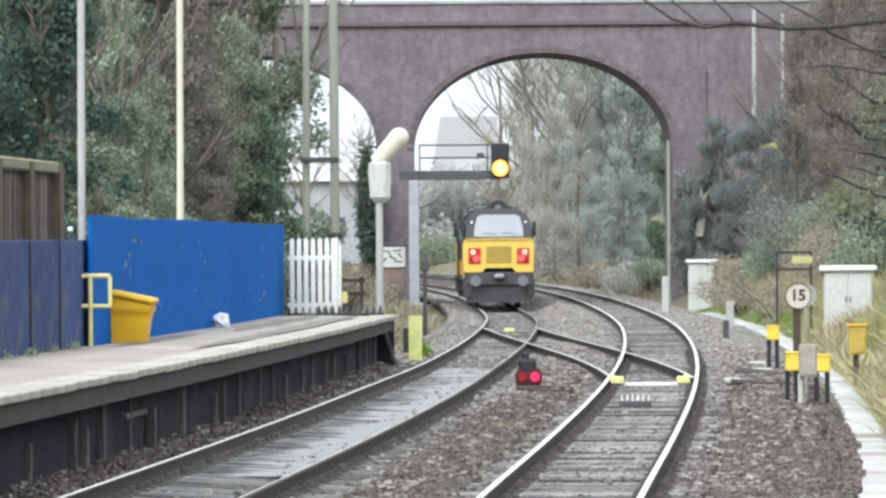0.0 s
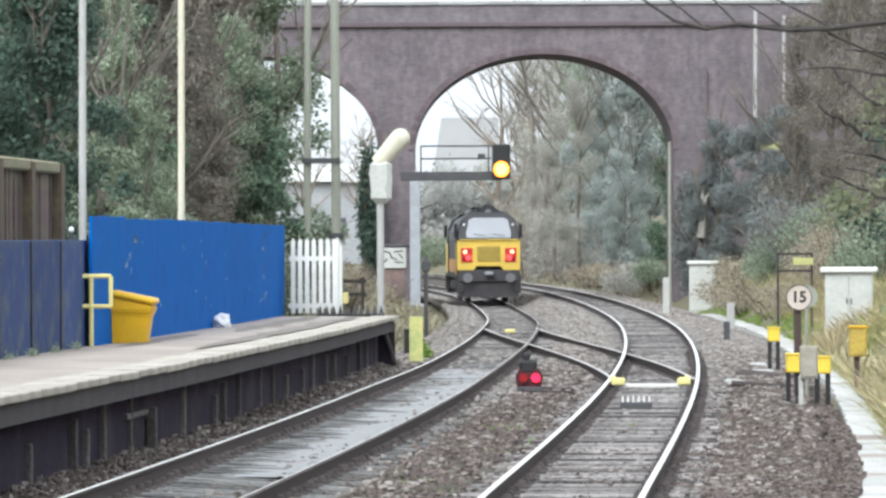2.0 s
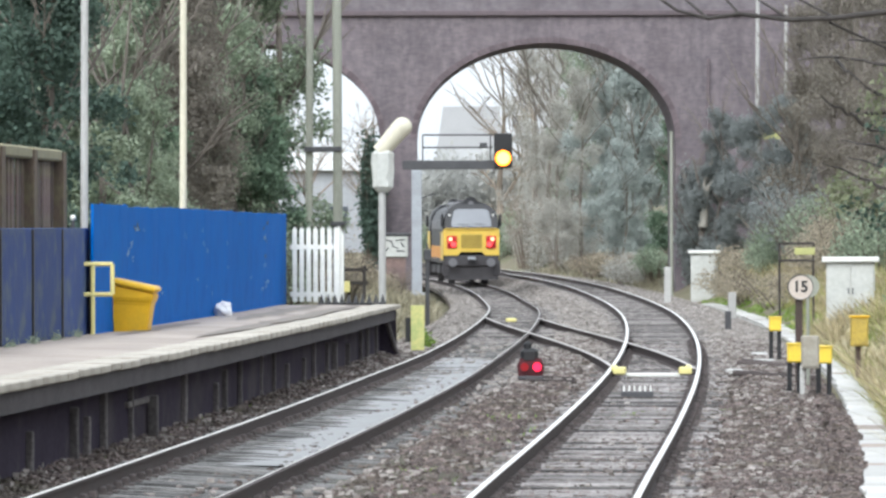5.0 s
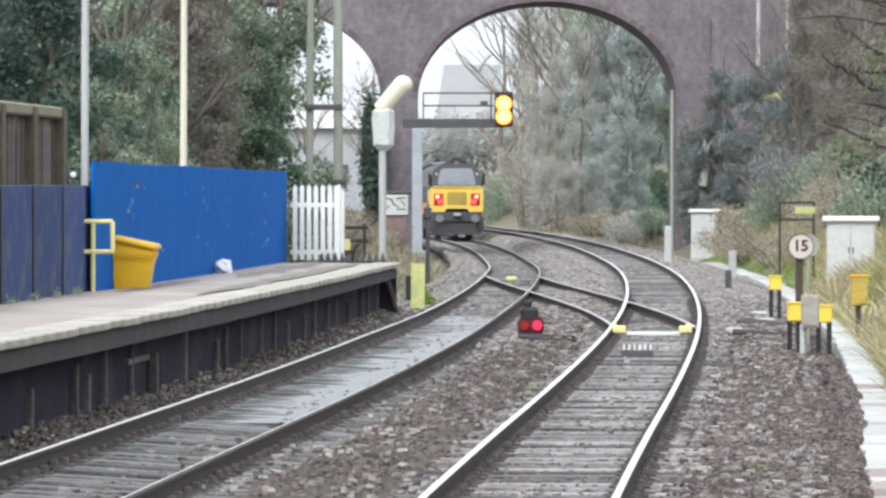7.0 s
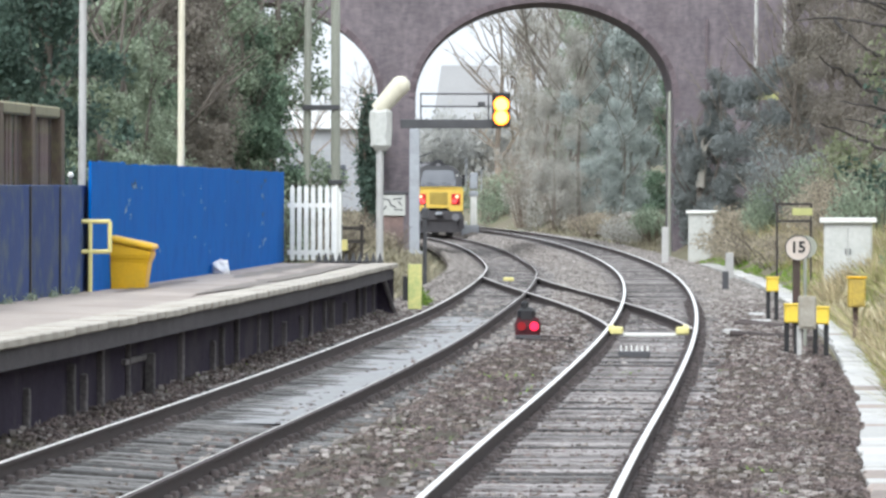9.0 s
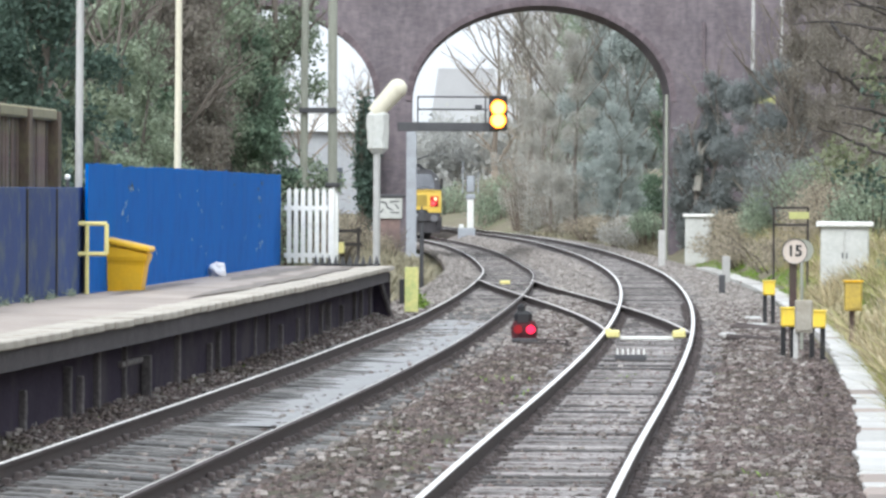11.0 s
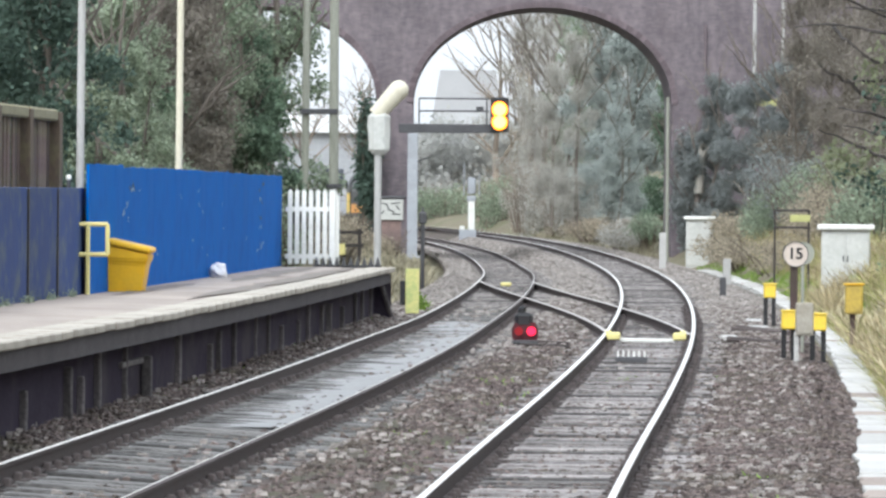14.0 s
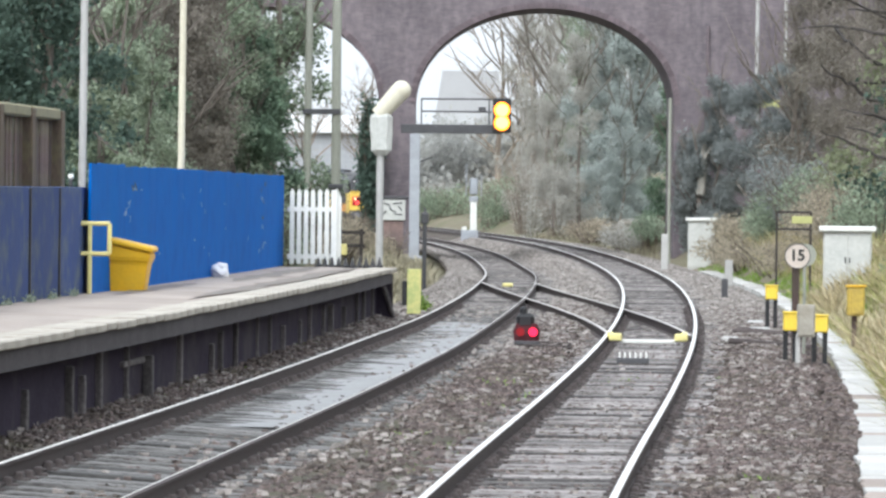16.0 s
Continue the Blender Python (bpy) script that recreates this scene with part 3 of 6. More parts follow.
def strip(u0, u1, d0, d1, step, z0, z1, lift=0.0):
    """A cambered bed between two offsets from the line."""
    vs, fs, n = [], [], int((d1 - d0) / step)
    for i in range(n + 1):
        d = d0 + i * step
        for k in range(7):
            u = u0 + (u1 - u0) * k / 6
            vs.append(place(u, d, z0 + (z1 - z0) * k / 6 + lift))
    for i in range(n):
        for k in range(6):
            a = i * 7 + k
            fs.append((a, a + 1, a + 8, a + 7))
    return vs, fs


BED_U = (-2.05, -1.9, -1.5, -1.0, -0.85, 0.85, 1.0, 1.3, 1.6, 2.2, 2.5, 2.76, 2.91, 4.61, 4.76, 5.05, 5.4, 6.2, 6.69)
BED_Z = (-0.2, -0.06, -0.15, -0.185, -0.212, -0.212, -0.222, -0.212, -0.16, -0.15, -0.185, -0.215, -0.222, -0.222, -0.215, -0.20, -0.16, -0.19, -0.37)


def bed_z(u, d):
    """The bed's height; it lies lower where the canted line's sleeper ends show."""
    return float(np.interp(u, BED_U, BED_Z)) - 0.048 * (1 - smooth(88, 112, d)) * smooth(0.7, 0.85, u) * (1 - smooth(1.3, 1.6, u))


def build_ballast():
    us, zs = BED_U, BED_Z
    vs, fs, w = [], [], len(us)
    for i in range(222):
        d = -14 + 2.0 * i
        for u in us:
            vs.append(place(u, d, bed_z(u, d) + (0.006 if abs(u) < 1.3 or abs(u - TRACK_GAP) < 1.3 else 0.03) * noise.noise(Vector((u * 1.3, d * 0.5, 1)))))
    for i in range(221):
        for k in range(w - 1):
            a = i * w + k
            fs.append((a, a + 1, a + w + 1, a + w))
    raw("ballast_bed", vs, fs, "ballast", kind="structure", label="grey-brown stone ballast under two railway tracks")
    vs, fs = strip(-0.68, 0.68, 62, 112, 0.5, -0.180, -0.180)
    for v in vs:
        v.z += 0.018 * noise.noise(Vector((v.x * 1.5, v.y * 0.7, 5)))
    raw("wet_slurry", vs, fs, "mud", kind="structure", label="wet grey slurry lying between the rails")
    vs, fs, w = [], [], 8
    for i in range(121):
        d = 30 + 0.42 * i
        for k in range(w):
            u = 1.34 + 1.2 * k / (w - 1)
            z = float(np.interp(u, us, zs)) + 0.008 + 0.03 * noise.noise(Vector((u * 2.2, d * 0.5, 3))) - 0.06 * smooth(66, 80, d) - (0.05 if k in (0, w - 1) else 0)
            vs.append(place(u, d, z))
    fs = [(i * w + k, i * w + k + 1, i * w + w + k + 1, i * w + w + k) for i in range(120) for k in range(w - 1)]
    raw("mossy_mud", vs, fs, "mud_olive", kind="structure", label="olive-brown mud and moss between the tracks")
    rng = np.random.default_rng(4)
    cube = np.array([(-1, -1, -1), (1, -1, -1), (1, 1, -1), (-1, 1, -1), (-1, -1, 1), (1, -1, 1), (1, 1, 1), (-1, 1, 1)], float)
    quads = np.array([(0, 3, 2, 1), (4, 5, 6, 7), (0, 1, 5, 4), (1, 2, 6, 5), (2, 3, 7, 6), (3, 0, 4, 7)])
    V, F, base = [], [], 0
    for count, d0, d1, lo, hi in ((32000, 38, 72, 0.018, 0.04), (26000, 72, 130, 0.022, 0.046)):
        u = rng.uniform(-1.95, 6.72, count)
        d = rng.uniform(d0, d1, count)
        for k in range(count):
            on1, on2 = abs(u[k]) < 0.9, abs(u[k] - TRACK_GAP) < 0.9
            ends = 0.9 < u[k] < 1.35 or 2.4 < u[k] < 2.9 or 4.6 < u[k] < 5.1
            if (on1 or on2 or ends) and rng.random() < (0.93 if on1 else 0.62):
                continue
            if 0.85 < u[k] < 1.3 and rng.random() < 0.75 * (1 - smooth(64, 76, d[k])):
                continue
            if 0.9 < u[k] < 2.7 and rng.random() < 0.55 * (1 - smooth(62, 84, d[k])):
                continue
            size = rng.uniform(lo, hi, 3) * (1, 1, 0.75)
            pts = cube * size * rng.uniform(0.55, 1.15, (8, 3))
            a, b = rng.uniform(0, 6.28), rng.normal(0, 0.35)
            ca, sa, cb, sb = math.cos(a), math.sin(a), math.cos(b), math.sin(b)
            pts = pts @ np.array([(ca, sa, 0), (-sa, ca, 0), (0, 0, 1)]) @ np.array([(cb, 0, sb), (0, 1, 0), (-sb, 0, cb)])
            z = bed_z(u[k], d[k]) + 0.012
            V.append(pts + np.array(place(u[k], d[k], z)))
            F.append(quads + base)
            base += 8
    for _ in range(5200):
        d = rng.uniform(46, 100)
        reach = 6.64 + 0.12 * smooth(56, 70, d) * (1 - smooth(80, 92, d)) + 0.12 * noise.noise(Vector((d * 0.35, 2, 0)))
        u = reach - abs(rng.normal(0, 0.13))
        pts = cube * rng.uniform(0.02, 0.045, 3) * rng.uniform(0.55, 1.15, (8, 3))
        a = rng.uniform(0, 6.28)
        ca, sa = math.cos(a), math.sin(a)
        pts = pts @ np.array([(ca, sa, 0), (-sa, ca, 0), (0, 0, 1)])
        V.append(pts + np.array(place(u, d, -0.30 + 0.25 * max(0.0, reach - u) + rng.uniform(-0.03, 0.03))))
        F.append(quads + base)
        base += 8
    P, G, base = [], [], 0
    for _ in range(14000):
        u, d = rng.uniform(-1.9, 6.7), 38 + 90 * rng.random() ** 1.4
        on = abs(u) < 0.9 or abs(u - TRACK_GAP) < 0.9
        here = noise.noise(Vector((u * 1.6, d * 0.3, 9)))
        if rng.random() > (0.04 if on else (0.3 + 0.6 * here) * (0.9 if u > 5 else 1.0 if noise.noise(Vector((u * 0.9, d * 0.14, 2))) > 0.0 else 0.2)):
            continue
        size = rng.uniform(0.018, 0.042, 3) * (1.3, 1.0, 0.6)
        a = rng.uniform(0, 6.28)
        ca, sa = math.cos(a), math.sin(a)
        pts = (cube * size * rng.uniform(0.55, 1.15, (8, 3))) @ np.array([(ca, sa, 0), (-sa, ca, 0), (0, 0, 1)])
        P.append(pts + np.array(place(u, d, bed_z(u, d) + 0.035)))
        G.append(quads + base)
        base += 8
    # paler stones strewn thicker with distance imitate haze over the ballast
    far = 34000
    fu, fd = rng.uniform(-1.95, 6.72, far), 88 + 230 * rng.random(far) ** 1.25
    for u, d in zip(fu, fd):
        if rng.random() > smooth(86, 140, d) + 0.08:
            continue
        if (abs(u) < 0.9 or abs(u - TRACK_GAP) < 0.9) and rng.random() < 0.75:
            continue
        a = rng.uniform(0, 6.28)
        ca, sa = math.cos(a), math.sin(a)
        pts = (cube * rng.uniform(0.03, 0.03 + 0.04 * min(1, d / 150), 3) * (1.2, 1.2, 0.6) * rng.uniform(0.55, 1.15, (8, 3))) @ np.array([(ca, sa, 0), (-sa, ca, 0), (0, 0, 1)])
        P.append(pts + np.array(place(u, d, float(np.interp(u, us, zs)) + 0.02)))
        G.append(quads + base)
        base += 8
    tagged(raw("pale_ballast_stones", np.concatenate(P), np.concatenate(G), "stone_pale", kind="stuff", label="clusters of pale ballast stones, thickened far off for haze"), category="ballast")
    tagged(raw("ballast_stones", np.concatenate(V), np.concatenate(F), "stone", kind="stuff", label="loose grey and brown ballast stones"), category="ballast")


# ---- track ----
RAIL = [(-0.07, -0.182), (0.07, -0.182), (0.07, -0.167), (0.014, -0.15), (0.014, -0.045), (0.036, -0.035), (0.036, -0.004), (-0.036, -0.004), (-0.036, -0.035), (-0.014, -0.045), (-0.014, -0.15), (-0.07, -0.167)]
WORN = [(-0.019, -0.006), (0.019, -0.006), (0.017, 0.001), (0.012, 0.003), (-0.012, 0.003), (-0.017, 0.001)]
EDGE = [(-0.036, -0.012), (-0.016, -0.006), (-0.018, 0.001), (-0.024, 0.002), (-0.033, -0.002)]
HEAD = [(-0.033, -0.006), (0.033, -0.006), (0.031, -0.001), (0.025, 0.002), (-0.025, 0.002), (-0.031, -0.001)]


def sweep(outline, path):
    """An outline in (side, up) carried along points (x, y, z)."""
    vs, fs, n = [], [], len(outline)
    for i, p in enumerate(path):
        t = (path[min(i + 1, len(path) - 1)] - path[max(i - 1, 0)]).normalized()
        side = Vector((t.y, -t.x, 0)).normalized()
        for s, up in outline:
            vs.append(p + side * s + Vector((0, 0, up)))
    for i in range(len(path) - 1):
        for k in range(n):
            j = (k + 1) % n
            fs.append((i * n + k, i * n + j, (i + 1) * n + j, (i + 1) * n + k))
    fs += [tuple(range(n))[::-1], tuple((len(path) - 1) * n + k for k in range(n))]
    return vs, fs


def rail(path, parent, label="", head="rail_top", shape=HEAD):
    ob = raw("rail", *sweep(RAIL, path), "rail_web", parent, label=label)
    raw("rail_head", *sweep(shape, path), head, ob, label="polished running surface")
    return ob


def cant(u_mid, d, side):
    """The platform line leans a little near the platform."""
    return (-0.045 * side * (1 - smooth(88, 112, d))) if u_mid == 0 else 0.0


def build_track(name, u_mid, label, wet):
    track = tagged(thing(name, Matrix(), label, "railway track"), kind="structure")
    for side in (-1, 1):
        rail([place(u_mid + side * HALF_GAUGE, -14 + 2.0 * i, cant(u_mid, -14 + 2.0 * i, side)) for i in range(221)], track, shape=HEAD if u_mid else WORN if side < 0 else EDGE)
    mat = "sleeper_wet" if wet else "sleeper"
    plain = mesh_of("sleeper", bar(B(), (0, 0, -0.237), (2.55, 0.25, 0.12), bevel=0.012), mat)
    old = mesh_of("sleeper", bar(B(), (0.02, 0, -0.239), (2.5, 0.235, 0.12), Matrix.Rotation(0.006, 4, "Z"), bevel=0.02), mat)
    bm = B()
    bar(bm, (0, 0, -0.172), (0.36, 0.19, 0.026), bevel=0.006)
    bar(bm, (0.085, 0, -0.138), (0.10, 0.17, 0.07), bevel=0.012, taper=0.7)
    bar(bm, (-0.085, 0, -0.138), (0.10, 0.17, 0.07), bevel=0.012, taper=0.7)
    chair_mesh = mesh_of("chair", bm, "chair")
    rng = random.Random(7 if wet else 8)
    d, rest = 14.0, B()
    while d < 330:
        lean = -math.atan(cant(u_mid, d, 1) / HALF_GAUGE)
        m = stand(u_mid + rng.uniform(-0.015, 0.015), d, rng.uniform(-0.014, 0.006)) @ Matrix.Rotation(lean + rng.uniform(-0.006, 0.006), 4, "Y") @ Matrix.Rotation(rng.uniform(-0.03, 0.03), 4, "Z") @ Matrix.Rotation(rng.uniform(-0.02, 0.02), 4, "X")
        if d < 128:
            s = new("sleeper", rng.choice((plain, plain, old)))
            s.matrix_basis, s.parent = m, track
            for side in (-1, 1):
                c = new("chair", chair_mesh)
                c.parent = s
                c.location = (side * HALF_GAUGE, 0, 0)
        else:
            bar(rest, m @ Vector((0, 0, -0.225)), (2.55, 0.25, 0.12))
        d += 0.65 + rng.uniform(-0.02, 0.02)
    tagged(part("far_sleepers", rest, "sleeper", track), kind="stuff")
    return track


def build_crossover():
    """A crossover between the two lines, with its blades and stretcher."""
    track = tagged(thing("crossover", Matrix(), "diamond-shaped crossover rails linking the two tracks", "railway track"), kind="structure")

    def ease(d, d0, d1):
        t = min(1, max(0, (d - d0) / (d1 - d0)))
        return t * t * (3 - 2 * t) * 0.35 + t * 0.65

    D0, D1 = 97.0, 152.0
    for side in (-1, 1):
        pts = []
        for i in range(60):
            d = D0 + (D1 - D0) * i / 59
            pts.append(place(TRACK_GAP * (1 - ease(d, D0, D1)) + side * (HALF_GAUGE - 0.055), d, -0.004))
        rail(pts, track, head="rail_worn")
    rng = random.Random(3)
    for i in range(70):
        d = 96 + 0.8 * i
        k = 1 - ease(d, D0, D1)
        s = new("timber", bpy.data.meshes.get("timber") or mesh_of("timber", bar(B(), (0, 0, -0.245), (2.8, 0.26, 0.11), bevel=0.012), "sleeper"))
        s.matrix_basis, s.parent = stand(TRACK_GAP * k, d + 0.3, rng.uniform(-0.012, -0.004)), track
    return track


# ---- platform ----
PLAT_Z = 0.88
EDGE_U = -1.47
PLAT_END = 112.5


def plat_z(d):
    """The platform rises a little away from its end."""
    return PLAT_Z + 0.06 * (PLAT_END - d) / 60


def build_platform():
    vs, fs = [], []
    n = 50
    for i in range(n + 1):
        d = 12 + (PLAT_END - 12) * i / n
        for u, z in ((EDGE_U - 0.5, plat_z(d) - 0.01), (-3.0, plat_z(d) + 0.01), (-4.6, plat_z(d) - 0.01), (-5.6, plat_z(d) - 0.02), (-5.6, -0.6), (EDGE_U - 0.5, -0.6)):
            vs.append(place(u, d, z))
    for i in range(n):
        for k in range(6):
            a, b = i * 6 + k, i * 6 + (k + 1) % 6
            fs.append((a, a + 6, b + 6, b))
    fs += [tuple(range(6)), tuple(n * 6 + k for k in range(6))[::-1]]
    plat = raw("platform", vs, fs, "tarmac", kind="structure", label="narrow tarmac railway platform with pale stone edging")
    run = [12.0 + (PLAT_END - 12.0) * i / 50 for i in range(51)]
    raw("platform_wall", *sweep([(-0.06, -1.35), (0.06, -1.35), (0.06, -0.25), (-0.06, -0.25)], [place(EDGE_U - 0.42, d, plat_z(d)) for d in run]), "under", plat, label="dark boards under the platform edge")
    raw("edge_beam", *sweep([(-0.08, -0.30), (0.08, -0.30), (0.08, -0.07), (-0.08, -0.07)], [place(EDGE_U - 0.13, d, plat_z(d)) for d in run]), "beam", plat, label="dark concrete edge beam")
    slabs = []
    for k in range(5):
        bm = bar(B(), (0, 0, -0.045), (0.52, 0.885, 0.09), bevel=0.014)
        for v in bm.verts:
            v.co += 0.006 * noise.noise_vector(v.co * 4 + Vector((k * 7, 0, 0)))
        slabs.append(mesh_of("coping_slab", bm, "coping"))
    rng = random.Random(5)
    d = 12.5
    while d < PLAT_END:
        s = new("coping_slab", rng.choice(slabs))
        s.parent = plat
        s.matrix_basis = stand(EDGE_U - 0.24 + 0.03 * noise.noise(Vector((d * 0.22, 0, 0))) + rng.uniform(-0.005, 0.005), d, plat_z(d) + 0.014 + rng.uniform(-0.006, 0.006)) @ Matrix.Rotation(rng.uniform(-0.007, 0.007), 4, "X") @ Matrix.Rotation(rng.uniform(-0.004, 0.004), 4, "Z")
        d += 0.9
    posts = []
    for k, (wide, low, high) in enumerate(((0.09, -0.45, 0.62), (0.12, -0.45, 0.5), (0.07, -0.45, 0.63), (0.10, -0.45, 0.36))):
        bm = bar(B(), (0, 0, (low + high) / 2), (wide, wide * 1.2, high - low), bevel=0.015)
        bmesh.ops.subdivide_edges(bm, edges=[e for e in bm.edges if e.calc_length() > 0.5], cuts=4)
        for v in bm.verts:
            v.co += 0.018 * noise.noise_vector(v.co * 5 + Vector((k * 5, 0, 0)))
        posts.append(mesh_of("support_post", bm, "post"))
    d = 13.8
    while d < PLAT_END - 0.5:
        p = new("support_post", rng.choice(posts))
        p.parent = plat
        p.matrix_basis = stand(EDGE_U - 0.32 - rng.uniform(0, 0.04), d + rng.uniform(-0.3, 0.3), rng.uniform(-0.05, 0.0)) @ Matrix.Rotation(rng.uniform(-0.06, 0.06), 4, "X")
        d += rng.choice((1.5, 2.4, 3.05, 3.6))
    for name, mid, half_w, d0, d1, seed in (("worn_strip", -2.25, 0.26, 77.0, 111.5, 1), ("worn_patch", -3.05, 0.30, 92.0, 111.8, 2), ("worn_patch", -3.5, 0.2, 79.0, 90.0, 3)):
        vs, fs, n = [], [], 60
        for i in range(n + 1):
            d = d0 + (d1 - d0) * i / n
            ends = min(1.0, 5.0 * i / n, 5.0 * (n - i) / n + 0.35)
            w = half_w * ends * (0.75 + 0.7 * noise.noise(Vector((d * 0.5, seed, 0))))
            c = mid + 0.12 * noise.noise(Vector((d * 0.17, seed, 4)))
            vs += [place(c - w, d, plat_z(d) + 0.013), place(c + w, d, plat_z(d) + 0.013)]
        fs = [(2 * i, 2 * i + 1, 2 * i + 3, 2 * i + 2) for i in range(n)]
        raw(name, vs, fs, "tar_patch", plat, label="darker worn tarmac with uneven edges")
    # end wall and slanting strut
    bm = B()
    bar(bm, place(-3.3, PLAT_END - 0.08, 0.1), (3.6, 0.14, 1.3))
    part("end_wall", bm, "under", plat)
    bm = B()
    rod(bm, place(EDGE_U + 0.05, PLAT_END + 0.1, -0.35), place(EDGE_U - 0.25, PLAT_END - 0.4, 0.7), 0.05, sides=8)
    part("strut", bm, "post", plat)


def build_far_platform():
    """The platform across the line, on which the viewer stands."""
    near = [place(7.4, d, 0.88) for d in range(-14, 19, 4)]
    raw("platform_opposite", *sweep([(-2.0, -1.4), (2.6, -1.4), (2.6, 0.0), (-2.0, 0.0)], near), "tarmac", kind="structure", label="plain tarmac platform across the line")


def build_bracket():
    b = thing("wall_bracket", stand(EDGE_U - 0.24, 67.8, 0), "weathered steel step bracket under the platform edge", "bracket")
    bm = bar(B(), (-0.12, -0.9, 0.36), (0.1, 2.2, 0.07), bevel=0.01)
    part("arm", bm, "post", b)
    bm = bar(B(), (-0.04, 0.2, 0.0), (0.12, 0.14, 0.82), bevel=0.015)
    part("leg", bm, "post", b)


# ---- fences ----
def ragged_board(long, high, seed):
    """A board whose upper edge is chipped and worn."""
    top = [(-long / 2 + long * k / 14, high + 0.018 * noise.noise(Vector((k * 0.9, seed * 3.1, 0))) + (0.02 if k % 3 else -0.015) * noise.noise(Vector((k * 3.7, seed, 5)))) for k in range(15)]
    return prism(B(), [(-long / 2, 0), (long / 2, 0)] + top[::-1], 0.04, Matrix.Translation((0.02, 0, 0)) @ Matrix.Rotation(radians(90), 4, "Z"))


def build_hoarding():
    f = thing("hoarding", stand(-4.0, 81, PLAT_Z), "bright blue painted board hoarding at the platform's back", "fence")
    inv = f.matrix_basis.inverted()
    rng = random.Random(2)
    d, i, step = 80.4, 0, 4.25
    while d < 113.0:
        h = 1.88 - 0.0022 * (d - 81) + rng.uniform(-0.014, 0.01)
        bm = ragged_board(step - 0.001, h, i)
        i += 1
        p = part("board", bm, "blue", f)
        p.matrix_basis = inv @ stand(hoard_u(d + step / 2), d + step / 2, PLAT_Z) @ Matrix.Rotation(-0.0045, 4, "Z") @ Matrix.Rotation(rng.uniform(-0.0006, 0.0006), 4, "Y")
        d += step
    for k in range(1, 9):
        d = 80.4 + k * step
        bm = bar(B(), (-0.08, 0, 0.85), (0.1, 0.1, 1.7), bevel=0.008)
        p = part("post", bm, "blue", f)
        p.matrix_basis = inv @ stand(hoard_u(d), min(d, 115), PLAT_Z)
    # torn poster corners
    for d0, marks, spread in ((108.8, 9, 0.7), (85.4, 7, 0.8), (97.0, 14, 12.0)):
        for k in range(marks):
            small = 0.5 if spread > 5 else 1.0
            bm = B()
            for _ in range(3):
                bar(bm, (0.023, rng.uniform(-0.2, 0.2) * small, rng.uniform(-0.03, 0.03)), (0.003, rng.uniform(0.1, 0.4) * small, rng.uniform(0.008, 0.05) * small), Matrix.Rotation(rng.uniform(-0.4, 0.4), 4, "X"))
            p = part("paint_scrape", bm, rng.choice(("scrape", "scrape", "scrape_dark")), f, "scraped and flaking paint patch")
            d = d0 + rng.uniform(-spread, spread)
            p.matrix_basis = inv @ stand(hoard_u(d), d, PLAT_Z + rng.uniform(0.35, 1.65))


def hoard_u(d):
    return -4.0 + (d - 81) * 0.0045


def build_navy_fence():
    f = thing("panel_fence", stand(-4.1, 75, PLAT_Z), "faded navy panel fence streaked with dirt and moss", "fence")
    inv = f.matrix_basis.inverted()
    rng = random.Random(6)
    for i in range(10):
        d = 79.25 - 3.1 * i
        bm = bar(B(), (0, 0, 0.78), (0.045, 2.95, 1.54), bevel=0.008)
        p = part("panel", bm, "navy", f)
        p.matrix_basis = inv @ stand(-4.12, d, PLAT_Z) @ Matrix.Rotation(rng.uniform(-0.008, 0.008), 4, "Y")
        # black posts set proud stand in for the dark gaps between panels
        bm = bar(B(), (-0.023, 0, 0.77), (0.10, 0.08, 1.53), bevel=0.006)
        q = part("post", bm, "black", f)
        q.matrix_basis = inv @ stand(-4.1, d + 1.55, PLAT_Z)


def build_brown_fence():
    f = thing("timber_fence", stand(-6.1, 90, PLAT_Z), "weathered brown timber fence with mossy capping", "fence")
    inv = f.matrix_basis.inverted()
    rng = random.Random(9)
    for i in range(58):
        d = 94.3 - 0.27 * i
        h = 2.72 + rng.uniform(-0.05, 0.04) - (1.1 if i < 4 else 0)
        bm = bar(B(), (0, 0, h / 2), (0.03, 0.24, h), bevel=0.006)
        p = part("board", bm, "oldwood", f)
        p.matrix_basis = inv @ stand(-6.1 + rng.uniform(-0.02, 0.02), d, PLAT_Z)
    for k in range(5):
        d = 93.1 - 3.9 * k
        bm = bar(B(), (0.09, 0, 1.4), (0.18, 0.42, 2.8), bevel=0.012)
        p = part("post", bm, "mossypost", f)
        p.matrix_basis = inv @ stand(-6.1, d, PLAT_Z)
        if k < 4:
            bm = bar(B(), (0.05, -1.95, 2.74), (0.2, 3.6, 0.19), bevel=0.03)
            p = part("capping", bm, "mossywood", f)
            p.matrix_basis = inv @ stand(-6.1, d, PLAT_Z)


